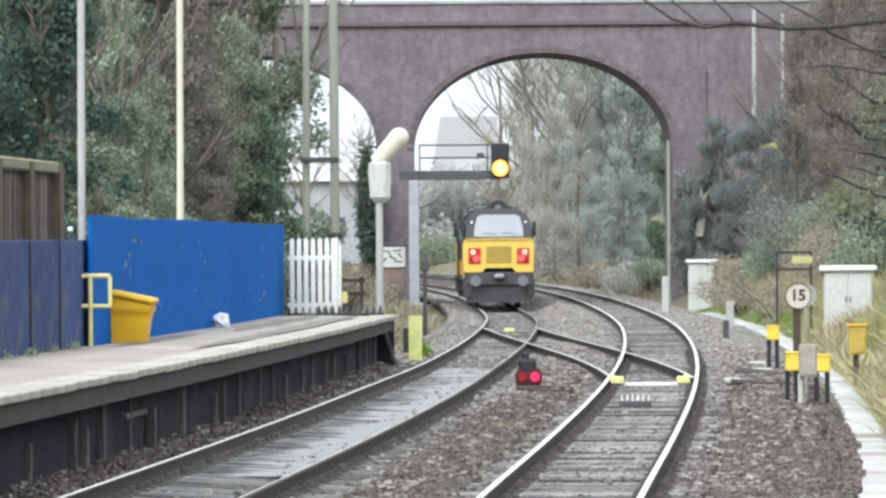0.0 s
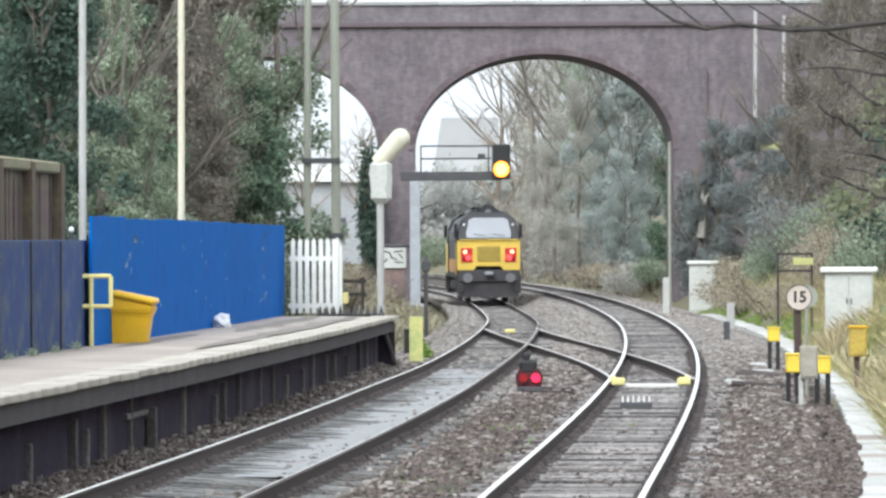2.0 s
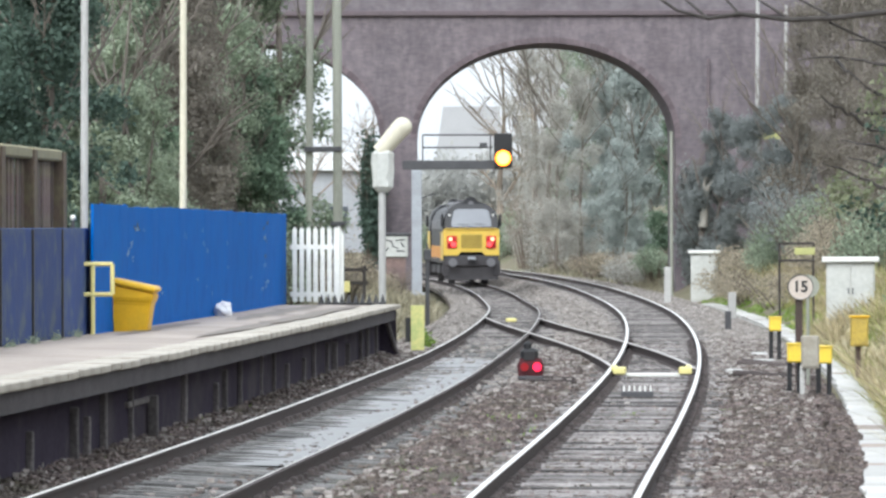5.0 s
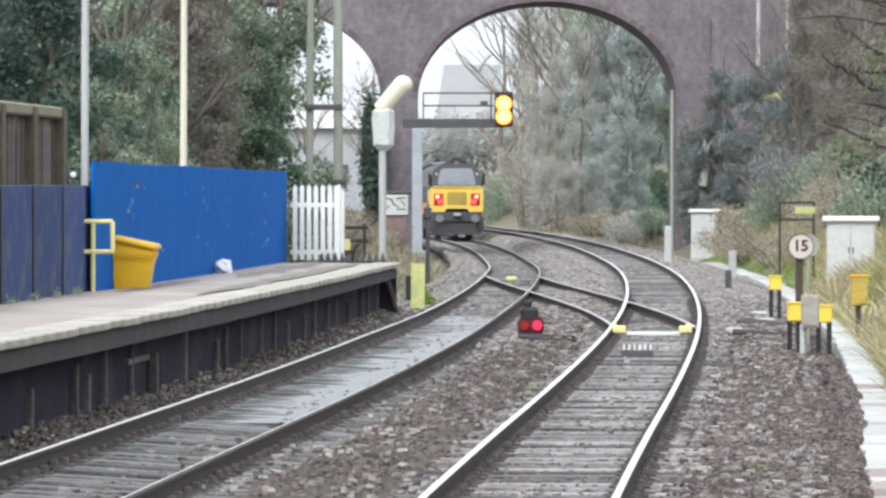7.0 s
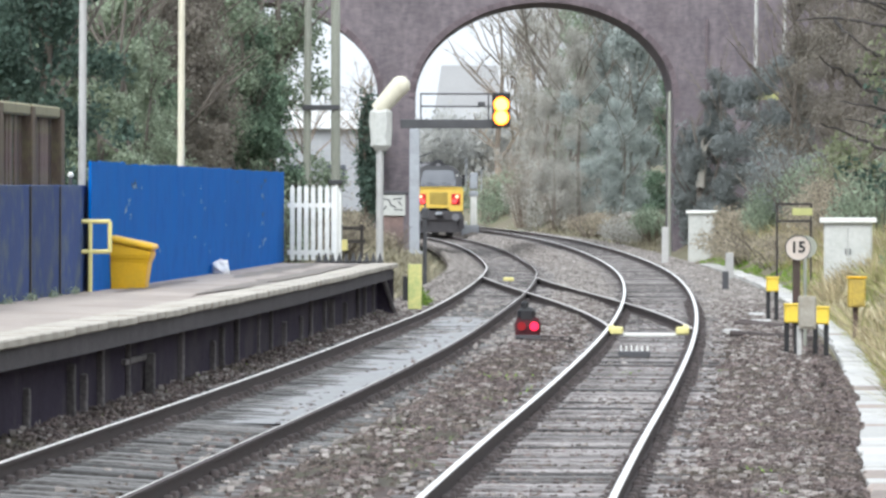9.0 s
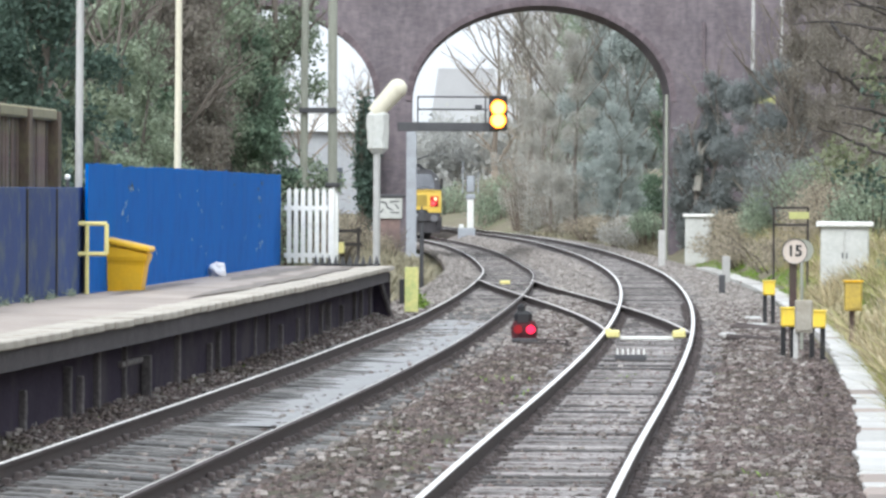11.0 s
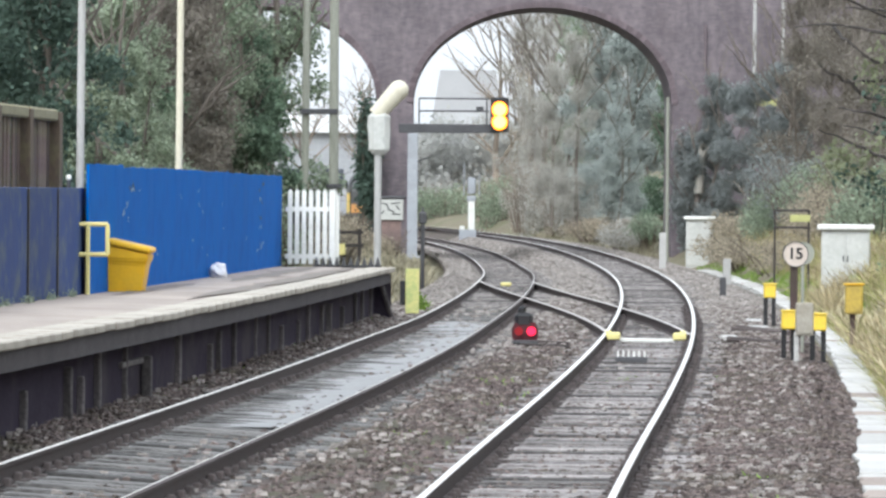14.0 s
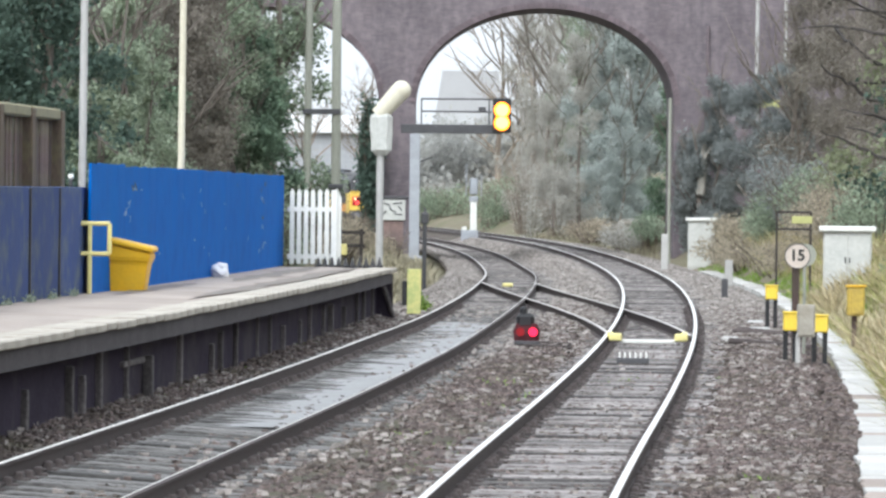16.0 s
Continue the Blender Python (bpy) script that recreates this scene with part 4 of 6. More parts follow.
def build_picket():
    f = thing("picket_fence", Matrix.Translation(place(-3.55, PLAT_END + 1.2, PLAT_Z)), "white-painted wooden picket fence at the platform end", "fence")
    for k in range(6):
        x = -0.06 + 0.14 * k
        bm = prism(B(), [(-0.045, 0.05), (0.045, 0.05), (0.045, 1.5), (0, 1.57), (-0.045, 1.5)], 0.025, Matrix.Translation((x, 0, 0)))
        part("picket", bm, "white", f)
    for z in (0.2, 1.15):
        part("rail", bar(B(), (0.33, 0.05, z), (0.98, 0.05, 0.1), bevel=0.008), "white", f)
    bm = bar(B(), (0.79, 0.05, 0.76), (0.13, 0.14, 1.56), bevel=0.015)
    part("post", bm, "white", f, "thick white gate post")
    bm = prism(B(), [(-0.05, 0), (0.05, 0), (0.05, 1.38), (-0.05, 1.58)], 0.9, Matrix.Translation((0.87, 0.05, 0)))
    part("end_board", bm, "white", f)


def build_trespass_guard():
    g = thing("trespass_guard", Matrix.Translation(place(-2.5, PLAT_END + 0.4, PLAT_Z)), "row of low black spiked trespass guards", "trespass guard")
    for k in range(10):
        bm = B()
        bar(bm, (-0.52 + 0.136 * k, 0, 0.02), (0.13, 0.5, 0.05))
        bar(bm, (-0.52 + 0.136 * k, 0, 0.12), (0.11, 0.12, 0.18), taper=0.12)
        part("spike", bm, "black", g)


def build_bin():
    b = thing("grit_bin", stand(-3.73, 83.0, PLAT_Z) @ Matrix.Rotation(radians(0), 4, "Z"), "yellow plastic grit bin with sloping lid", "grit bin")
    bm = B()
    lo = [bm.verts.new(v) for v in ((-0.24, -0.22, 0.0), (0.25, -0.22, 0.0), (0.25, 0.3, 0.0), (-0.24, 0.3, 0.0))]
    mid = [bm.verts.new(v) for v in ((-0.29, -0.27, 0.46), (0.31, -0.27, 0.42), (0.31, 0.36, 0.42), (-0.29, 0.36, 0.46))]
    lip = [bm.verts.new(v) for v in ((-0.36, -0.32, 0.5), (0.35, -0.32, 0.5), (0.35, 0.42, 0.5), (-0.36, 0.42, 0.5))]
    top = [bm.verts.new(v) for v in ((-0.38, -0.33, 0.74), (0.36, -0.33, 0.58), (0.36, 0.43, 0.58), (-0.38, 0.43, 0.74))]
    bm.faces.new(lo[::-1])
    for a, c in ((lo, mid), (mid, lip), (lip, top)):
        for i in range(4):
            bm.faces.new((a[i], a[(i + 1) % 4], c[(i + 1) % 4], c[i]))
    bm.faces.new(top)
    bmesh.ops.bevel(bm, geom=bm.edges[:], offset=0.018, segments=2, affect="EDGES")
    part("body", bm, "yellow", b)
    bm = bar(B(), (-0.01, 0.05, 0.0), (0.82, 0.84, 0.09), bevel=0.03)
    lid = part("lid", bm, "yellow", b, "overhanging yellow lid")
    lid.matrix_basis = pose(0, 0, 0.715, 0, 12, 0)
    h = thing("hand_rail", stand(-3.97, 80.2, plat_z(80)), "yellow tubular hand rail on the platform", "hand rail")
    for nm, a, c in (("post", (0, 0, 0), (0, 0, 1.0)), ("top_bar", (-0.15, 0, 1.0), (0.28, 0, 1.0)), ("middle_bar", (-0.15, 0, 0.57), (0.28, 0, 0.57)), ("end_bar", (0.28, 0, 0.57), (0.28, 0, 1.0))):
        part(nm, rod(B(), a, c, 0.032, sides=10), "pale_yellow", h)


def build_litter():
    bm = B()
    bmesh.ops.create_icosphere(bm, subdivisions=3, radius=0.16)
    for v in bm.verts:
        k = 1 + 0.45 * noise.noise(v.co * 9)
        v.co = Vector((v.co.x * k, v.co.y * k, max(-0.12, v.co.z * k * 0.95)))
    single("plastic_bag", bm, "litter", Matrix.Translation(place(-3.70, 97.8, PLAT_Z + 0.11)), "crumpled white plastic bag lying on the platform", "litter")


# ---- bridge ----
BRIDGE_Y, BRIDGE_DEPTH = 235.0, 8.0


def arch_z(x, mid, half, spring, rise):
    k = (x - mid) / half
    return spring + rise * math.sqrt(max(0.0, 1 - k * k))


def build_bridge():
    bridge = thing("bridge", Matrix.Translation((0, BRIDGE_Y, 0)), "purple-brown brick arched road bridge with grey parapet", "bridge")
    half, spring, rise = 5.385, 6.12, 3.965
    mids = (-7.98, 4.31)
    top = 11.26

    # the face is built in columns, so that each arch is a true opening through the whole depth
    xs = sorted({-60.0, -40.0, 60.0, 45.0, 30.0, *[m + half * math.cos(math.pi * k / 36) for m in mids for k in range(37)]})
    bm = B()
    verts = {}

    def at(x, y, z):
        key = (round(x, 4), y, round(z, 4))
        if key not in verts:
            verts[key] = bm.verts.new((x, y, z))
        return verts[key]

    for x0, x1 in zip(xs, xs[1:]):
        mid = (x0 + x1) / 2
        inside = [m for m in mids if m - half < mid < m + half]
        if inside:
            z0, z1 = (arch_z(x, inside[0], half, spring, rise) for x in (x0, x1))
        else:
            z0 = z1 = -1.5
        for y, flip in ((0.0, False), (BRIDGE_DEPTH, True)):
            q = [at(x0, y, z0), at(x1, y, z1), at(x1, y, top), at(x0, y, top)]
            bm.faces.new(q[::-1] if flip else q)
        bm.faces.new((at(x0, 0.0, z0), at(x0, BRIDGE_DEPTH, z0), at(x1, BRIDGE_DEPTH, z1), at(x1, 0.0, z1)))
        bm.faces.new((at(x0, 0.0, top), at(x1, 0.0, top), at(x1, BRIDGE_DEPTH, top), at(x0, BRIDGE_DEPTH, top)))
    for m in mids:
        for x in (m - half, m + half):
            bm.faces.new((at(x, 0.0, -1.5), at(x, BRIDGE_DEPTH, -1.5), at(x, BRIDGE_DEPTH, spring), at(x, 0.0, spring)))
    bmesh.ops.recalc_face_normals(bm, faces=bm.faces)
    part("brickwork", bm, "brick", bridge)
    # rings of dark brick round the arches
    stone = mesh_of("ring_brick", bar(B(), (0, 0, 0), (0.25, 0.08, 0.246), bevel=0.006), "brick_dark")
    for m in mids:
        n = 64
        for k in range(n):
            a = math.pi * (k + 0.5) / n
            x, z = m + (half + 0.1) * math.cos(a), spring + (rise + 0.1) * math.sin(a)
            nx, nz = math.cos(a) / half, math.sin(a) / rise
            v = new("ring_brick", stone)
            v.parent = bridge
            v.matrix_basis = Matrix.Translation((x, -0.01, z)) @ Matrix.Rotation(-math.atan2(nz, nx), 4, "Y")
    part("string_course", bar(B(), (0, -0.02, 11.31), (120, 0.34, 0.22), bevel=0.03), "brick_dark", bridge)
    part("parapet", bar(B(), (0, 0.22, 11.76), (120, 0.4, 0.72)), "brick_parapet", bridge, "weathered grey brick parapet")
    part("parapet", bar(B(), (0, BRIDGE_DEPTH - 0.22, 11.76), (120, 0.4, 0.72)), "brick_parapet", bridge)
    for k in range(60):
        part("coping_stone", bar(B(), (-59 + 2 * k, 0.2, 12.19), (1.985, 0.56, 0.16), bevel=0.03), "stonecap", bridge)
    part("buttress", bar(B(), (17.13, -0.18, 4.9), (0.7, 0.34, 12.7), bevel=0.02), "brick", bridge)
    part("drain_pipe", rod(B(), (11.06, -0.08, 2), (11.06, -0.08, 9.4), 0.055), "brick_dark", bridge)


# ---- locomotive ----
def cab_outline():
    """Half of the cab's cross-section, from the sole bar up to the roof."""
    return [(1.29, 1.0), (1.29, 2.6), (1.24, 3.05), (1.1, 3.42), (0.78, 3.68), (0.4, 3.8), (0, 3.84)]


def full(half):
    return half + [(-x, z) for x, z in half[-2::-1]]


LOCO_LONG = 21.7


def build_loco():
    """Its near end is at y = 0, and it reaches away along +y."""
    L = thing("locomotive", Matrix(), "yellow and black diesel locomotive with red tail lamps lit", "locomotive")
    bm = B()
    prism(bm, full(cab_outline()), 2.9, Matrix.Translation((0, 0.65, 0)))
    prism(bm, full([(1.22, 1.0), (1.22, 2.9), (1.0, 3.4), (0.6, 3.62), (0, 3.66)]), 14.5, Matrix.Translation((0, 3.55, 0)))
    prism(bm, full(cab_outline()), 3.0, Matrix.Translation((0, 18.05, 0)))
    part("body", bm, "loco_black", L, "black superstructure")
    for y0, y1 in ((0.42, 3.4), (3.6, 17.9), (18.1, 21.2)):
        for s in (-1, 1):
            w = 1.292 if y1 - y0 < 4 else 1.222
            part("side_panel", bar(B(), (s * w, (y0 + y1) / 2, 1.78 if y1 - y0 < 4 else 1.45), (0.02, y1 - y0, 1.3 if y1 - y0 < 4 else 0.6), bevel=0.004), "loco_yellow" if y1 - y0 < 4 else "loco_orange", L, "yellow and orange side panel")
    for k in range(8):
        for s in (-1, 1):
            part("side_grille", bar(B(), (s * 1.235, 4.6 + 1.65 * k, 2.75), (0.03, 1.3, 0.42), bevel=0.01), "loco_grey", L)
    for y, back in ((0.0, False), (LOCO_LONG, True)):
        turn = Matrix.Translation((0, y, 0)) @ (Matrix.Rotation(math.pi, 4, "Z") if back else Matrix())

        def put(name, bm, mat, label=""):
            p = part(name, bm, mat, L, label)
            p.matrix_basis = turn
            return p
        # yellow nose
        bm = prism(B(), [(-1.28, 1.42), (-1.25, 1.34), (-0.62, 1.34), (-0.5, 1.5), (0.5, 1.5), (0.62, 1.34), (1.25, 1.34), (1.28, 1.42), (1.29, 2.5), (1.24, 2.56), (-1.24, 2.56), (-1.29, 2.5)], 0.68, Matrix.Translation((0, 0.02, 0)))
        nose = put("nose", bm, "loco_yellow", "warning-yellow nose")
        part("nose_grille", bar(B(), (0, 0.01, 2.0), (0.95, 0.04, 0.62), bevel=0.012), "loco_grille", nose)
        for k in range(6):
            part("grille_slat", bar(B(), (0, -0.018, 1.74 + 0.1 * k), (0.88, 0.02, 0.04)), "loco_grille", nose)
        part("step_lip", bar(B(), (0, 0.0, 2.57), (2.4, 0.1, 0.05), bevel=0.01), "loco_yellow", nose)
        # raked windscreen with its dark frame
        rake = Matrix.Translation((0, 0.1, 2.58)) @ Matrix.Rotation(radians(-20), 4, "X")
        bm = prism(B(), [(-1.24, 0), (1.24, 0), (1.21, 0.52), (1.06, 0.92), (0.74, 1.2), (-0.74, 1.2), (-1.06, 0.92), (-1.21, 0.52)], 0.32, rake)
        fr = put("windscreen_frame", bm, "loco_black", "black windscreen surround")
        bm = prism(B(), [(-0.9, 0.08), (0.9, 0.08), (0.92, 0.3), (0.80, 0.86), (0.62, 0.95), (-0.62, 0.95), (-0.80, 0.86), (-0.92, 0.3)], 0.02, rake @ Matrix.Translation((0, -0.022, 0)))
        part("windscreen", bm, "glass", fr, "glass windscreen reflecting the sky")
        for x in (-0.35, 0.4):
            part("wiper", bar(B(), rake @ Vector((x, -0.04, 0.2)), (0.5, 0.015, 0.018), Matrix.Rotation(0.12, 4, "Y")), "black", fr)
        # lamp clusters
        for s in (-1, 1):
            # the backing emits faint red to imitate spill from its lamps
            box_ = put("lamp_cluster", bar(B(), (s * 0.9, 0.0, 1.95), (0.46, 0.06, 0.58), bevel=0.02), "red_cluster", "recessed red lamp cluster")
            for dx, dz, r, mat, nm in ((s * 0.06, 0.14, 0.085, "white_lamp", "marker_lamp"), (-s * 0.07, -0.1, 0.12, "red_lamp", "tail_lamp")):
                if back and mat == "red_lamp":
                    mat = "red_dull"
                part(nm, rod(B(), (s * 0.9 + dx, -0.05, 1.95 + dz), (s * 0.9 + dx, -0.02, 1.95 + dz), r, sides=16), mat, box_, "lit red tail lamp" if mat == "red_lamp" else "")
            part("lens_glass", bar(B(), (s * 0.9, -0.028, 1.79), (0.36, 0.02, 0.2), bevel=0.008), "red_dull", box_)
            put("mirror", bar(B(), (s * 1.33, 0.55, 2.95), (0.13, 0.2, 0.58), bevel=0.03), "loco_black", "black side mirror pod")
            put("marker_light", rod(B(), (s * 1.0, 0.30, 3.2), (s * 1.0, 0.45, 3.2), 0.05, sides=12), "white")
            put("buffer", rod(rod(B(), (s * 0.87, 0.1, 1.05), (s * 0.87, -0.36, 1.02), 0.1, sides=14), (s * 0.87, -0.36, 1.02), (s * 0.87, -0.41, 1.02), 0.2, sides=18), "loco_grey", "round steel buffer")
            put("end_step", bar(B(), (s * 1.18, 0.25, 0.75), (0.3, 0.35, 0.7), bevel=0.02), "loco_under")
        put("buffer_beam", bar(B(), (0, 0.22, 1.1), (2.5, 0.36, 0.5), bevel=0.03), "loco_under", "grimy buffer beam")
        put("coupler", bar(B(), (0, -0.12, 1.2), (0.36, 0.5, 0.16), bevel=0.04), "galv", "pale steel coupler")
        put("snow_plough", prism(B(), [(-1.25, 0.22), (1.25, 0.22), (1.15, 0.85), (-1.15, 0.85)], 0.12, Matrix.Translation((0, 0.15, 0))), "loco_under")
        put("headlight_box", rod(B(), (0, 0.56, 3.68), (0, 1.2, 3.68), 0.36, sides=22), "loco_black", "round black headlamp housing")
        put("headlight", rod(B(), (0, 0.53, 3.72), (0, 0.56, 3.72), 0.13, sides=14), "loco_grey")
    part("solebar", bar(B(), (0, LOCO_LONG / 2, 1.08), (2.5, LOCO_LONG - 0.5, 0.24), bevel=0.02), "loco_under", L)
    part("fuel_tank", bar(B(), (0, LOCO_LONG / 2, 0.68), (2.3, 4.6, 0.62), bevel=0.1), "loco_under", L)
    part("roof_cowl", bar(B(), (0, 10.5, 3.72), (1.2, 9.0, 0.22), bevel=0.06), "loco_grey", L)
    part("exhaust_stack", bar(B(), (0, 8.4, 3.85), (0.7, 0.5, 0.18), bevel=0.03), "loco_under", L)
    for y in (4.1, 17.6):
        bogie = part("bogie", bar(bar(B(), (-1.05, y, 0.62), (0.16, 4.8, 0.4), bevel=0.04), (1.05, y, 0.62), (0.16, 4.8, 0.4), bevel=0.04), "loco_under", L)
        for dy in (-1.85, 0, 1.85):
            for s in (-1, 1):
                part("wheel", rod(B(), (s * 0.70, y + dy, 0.533), (s * 0.84, y + dy, 0.533), 0.53, sides=24), "loco_under", bogie)
    # bring the whole to its true width
    for ob in L.children_recursive:
        ob.data.transform(Matrix.Scale(1.025, 4))
        ob.matrix_basis.translation *= 1.025
    return L


def loco_pose(d):
    """The near end at depth d on the platform line."""
    a, b = place(0, d + 4.0), place(0, d + 17.6)
    turn = math.atan2(-(b - a).x, (b - a).y)
    way = (b - a).normalized()
    return Matrix.Translation(a - way * 4.0) @ Matrix.Rotation(turn, 4, "Z")


# ---- signals and trackside kit ----
def build_gantry():
    Y = 230.0
    g = thing("signal_gantry", Matrix.Translation((-1.05, Y, 0)), "grey steel cantilever signal mast with dark railed arm", "signal gantry")
    mast = part("mast", bar(B(), (0, 0, 2.2), (0.42, 0.4, 5.1), bevel=0.02), "galv", g)
    part("base_plate", bar(B(), (0, 0, -0.3), (0.8, 0.8, 0.12), bevel=0.02), "galv", mast)
    part("arm", bar(B(), (1.48, 0, 4.95), (4.1, 0.36, 0.36), bevel=0.02), "dark_steel", g, "dark boxed arm")
    for x in (0.25, 3.0):
        part("rail_post", rod(B(), (x, -0.3, 5.1), (x, -0.3, 6.19), 0.03, sides=8), "dark_steel", g)
    for z in (5.66, 6.17):
        part("hand_rail", rod(B(), (0.25, -0.3, z), (3.1, -0.3, z), 0.035, sides=8), "dark_steel", g)
    part("ladder_bracket", bar(B(), (0.45, 0, 3.7), (0.5, 0.05, 0.06), Matrix.Rotation(-0.35, 4, "Y")), "dark_steel", g)
    head = part("signal_head", bar(B(), (3.52, -0.2, 5.52), (0.74, 0.3, 1.42), bevel=0.04), "black", g, "black signal head")
    for z in (5.22, 5.74):
        hood = B()
        rod(hood, (3.52, -0.38, z), (3.52, -0.35, z), 0.31, sides=20)
        part("lens_ring", hood, "black", head)
    # a wider lit disc behind the lamp imitates its orange glow
    part("lens_glow", rod(B(), (3.52, -0.41, 5.22), (3.52, -0.385, 5.22), 0.325, sides=28), "amber_halo", head, "orange glow drawn as a lit disc")
    part("lamp", rod(B(), (3.52, -0.44, 5.22), (3.52, -0.412, 5.22), 0.255, sides=24), "amber", head, "lit amber lamp")
    part("junction_box", bar(B(), (2.72, -0.3, 5.75), (0.3, 0.2, 0.2), bevel=0.02), "dark_steel", g)
    upper = part("upper_lamp", rod(B(), (3.52, 0, 5.74), (3.52, 0.04, 5.74), 0.255, sides=24), "amber", g, "second amber lamp that comes on later")
    # second glow disc, drawn round the upper lamp
    part("upper_glow", rod(B(), (3.52, 0.042, 5.74), (3.52, 0.06, 5.74), 0.325, sides=28), "amber_halo", upper, "orange glow drawn as a lit disc")
    return upper


def build_dwarf():
    g = thing("shunt_signal", Matrix.Translation((1.46, 94, 0)), "small red position-light ground signal between the tracks", "ground signal")
    part("body", prism(B(), [(-0.20, -0.02), (0.20, -0.02), (0.225, 0.22), (0.17, 0.34), (-0.17, 0.34), (-0.225, 0.22)], 0.25, Matrix.Translation((0, 0, -0.1))), "red_housing", g)
    part("foot", bar(B(), (0, 0.1, -0.17), (0.36, 0.25, 0.22), bevel=0.02), "dark_steel", g)
    part("hood", bar(bar(B(), (-0.02, 0.12, 0.28), (0.3, 0.26, 0.26), bevel=0.06), (-0.05, 0.12, 0.42), (0.13, 0.18, 0.2), bevel=0.04), "black", g)
    part("sill", bar(B(), (0, -0.03, -0.08), (0.42, 0.2, 0.06), bevel=0.01), "dark_steel", g)
    part("lamp", rod(B(), (0.105, -0.13, 0.10), (0.105, -0.1, 0.10), 0.072, sides=18), "red_shunt", g, "lit red lamp")
    part("lamp", rod(B(), (-0.105, -0.13, 0.10), (-0.105, -0.1, 0.10), 0.072, sides=18), "red_dull", g, "unlit red lens")


def build_points_kit():
    """The stretcher bar with its yellow clamps, and a small white-toothed plate."""
    d = 94.6
    g = thing("stretcher_bar", stand(TRACK_GAP - 0.03, d, 0), "white stretcher bar with yellow point clamps between the rails", "point machine")
    part("bar", bar(B(), (0.03, 0, -0.05), (0.9, 0.12, 0.06), bevel=0.01), "white", g)
    for s in (-1, 1):
        part("clamp", bar(bar(B(), (s * 0.55 + 0.02, 0, 0.02), (0.22, 0.4, 0.12), bevel=0.02), (s * 0.62, 0.1, 0.06), (0.1, 0.3, 0.1), bevel=0.02), "pale_yellow", g)
    m = thing("rail_magnet", stand(TRACK_GAP - 0.1, 85.6, -0.1), "low grey plate with white teeth between the rails", "track plate")
    part("plate", bar(B(), (0, 0, 0.0), (0.48, 0.3, 0.08), bevel=0.01), "dark_steel", m)
    for k in range(6):
        part("tooth", bar(B(), (-0.2 + 0.08 * k, -0.1, 0.08), (0.025, 0.03, 0.09)), "white", m)
    for k, (u0, u1, d0, dd) in enumerate(((1.7, 2.5, 93.2, 0.0), (1.75, 2.45, 95.0, 0.1), (5.2, 6.5, 104.5, 0.2), (5.1, 6.6, 97.5, -0.2), (5.3, 6.2, 106.0, 0.0))):
        r = rod(B(), place(u0, d0, -0.1), place(u1, d0 + dd, -0.13 if k < 2 else -0.20), 0.03 if k < 2 else 0.06, sides=8)
        single("point_rod" if k < 2 else "cable_duct", r, "chair", Matrix(), "dark steel rod lying across the ballast" if k < 2 else "dark cable duct crossing the cess", "rod" if k < 2 else "cable")
    y = thing("point_clamp", stand(0.0, 151, 0), "yellow point clamp on the sleepers", "point machine")
    part("body", bar(B(), (0.0, 0, -0.06), (0.28, 0.3, 0.1), bevel=0.02), "pale_yellow", y)


def build_cabinet(x, d, w, h, z):
    c = thing("location_cabinet", Matrix.Translation((x, d, z)) @ Matrix.Rotation(-0.08, 4, "Z"), "white lineside equipment cabinet with overhanging lid", "equipment cabinet", group="lineside cabinets")
    part("body", bar(B(), (0, 0, h / 2), (w, 0.7, h), bevel=0.02), "offwhite", c)
    for s in (-1, 1):
        door = part("door", bar(B(), (s * w * 0.24, -0.36, h * 0.5), (w * 0.46, 0.03, h * 0.86), bevel=0.008), "offwhite", c)
        part("handle", bar(B(), (s * 0.05, -0.385, h * 0.55), (0.025, 0.02, 0.14)), "dark_steel", door)
    part("lid", bar(B(), (0, 0, h + 0.05), (w * 1.18, 0.95, 0.12), bevel=0.02), "white", c, "white overhanging lid")
    part("plinth", bar(B(), (0, 0, -0.2), (w * 0.95, 0.66, 0.5)), "earth", c)


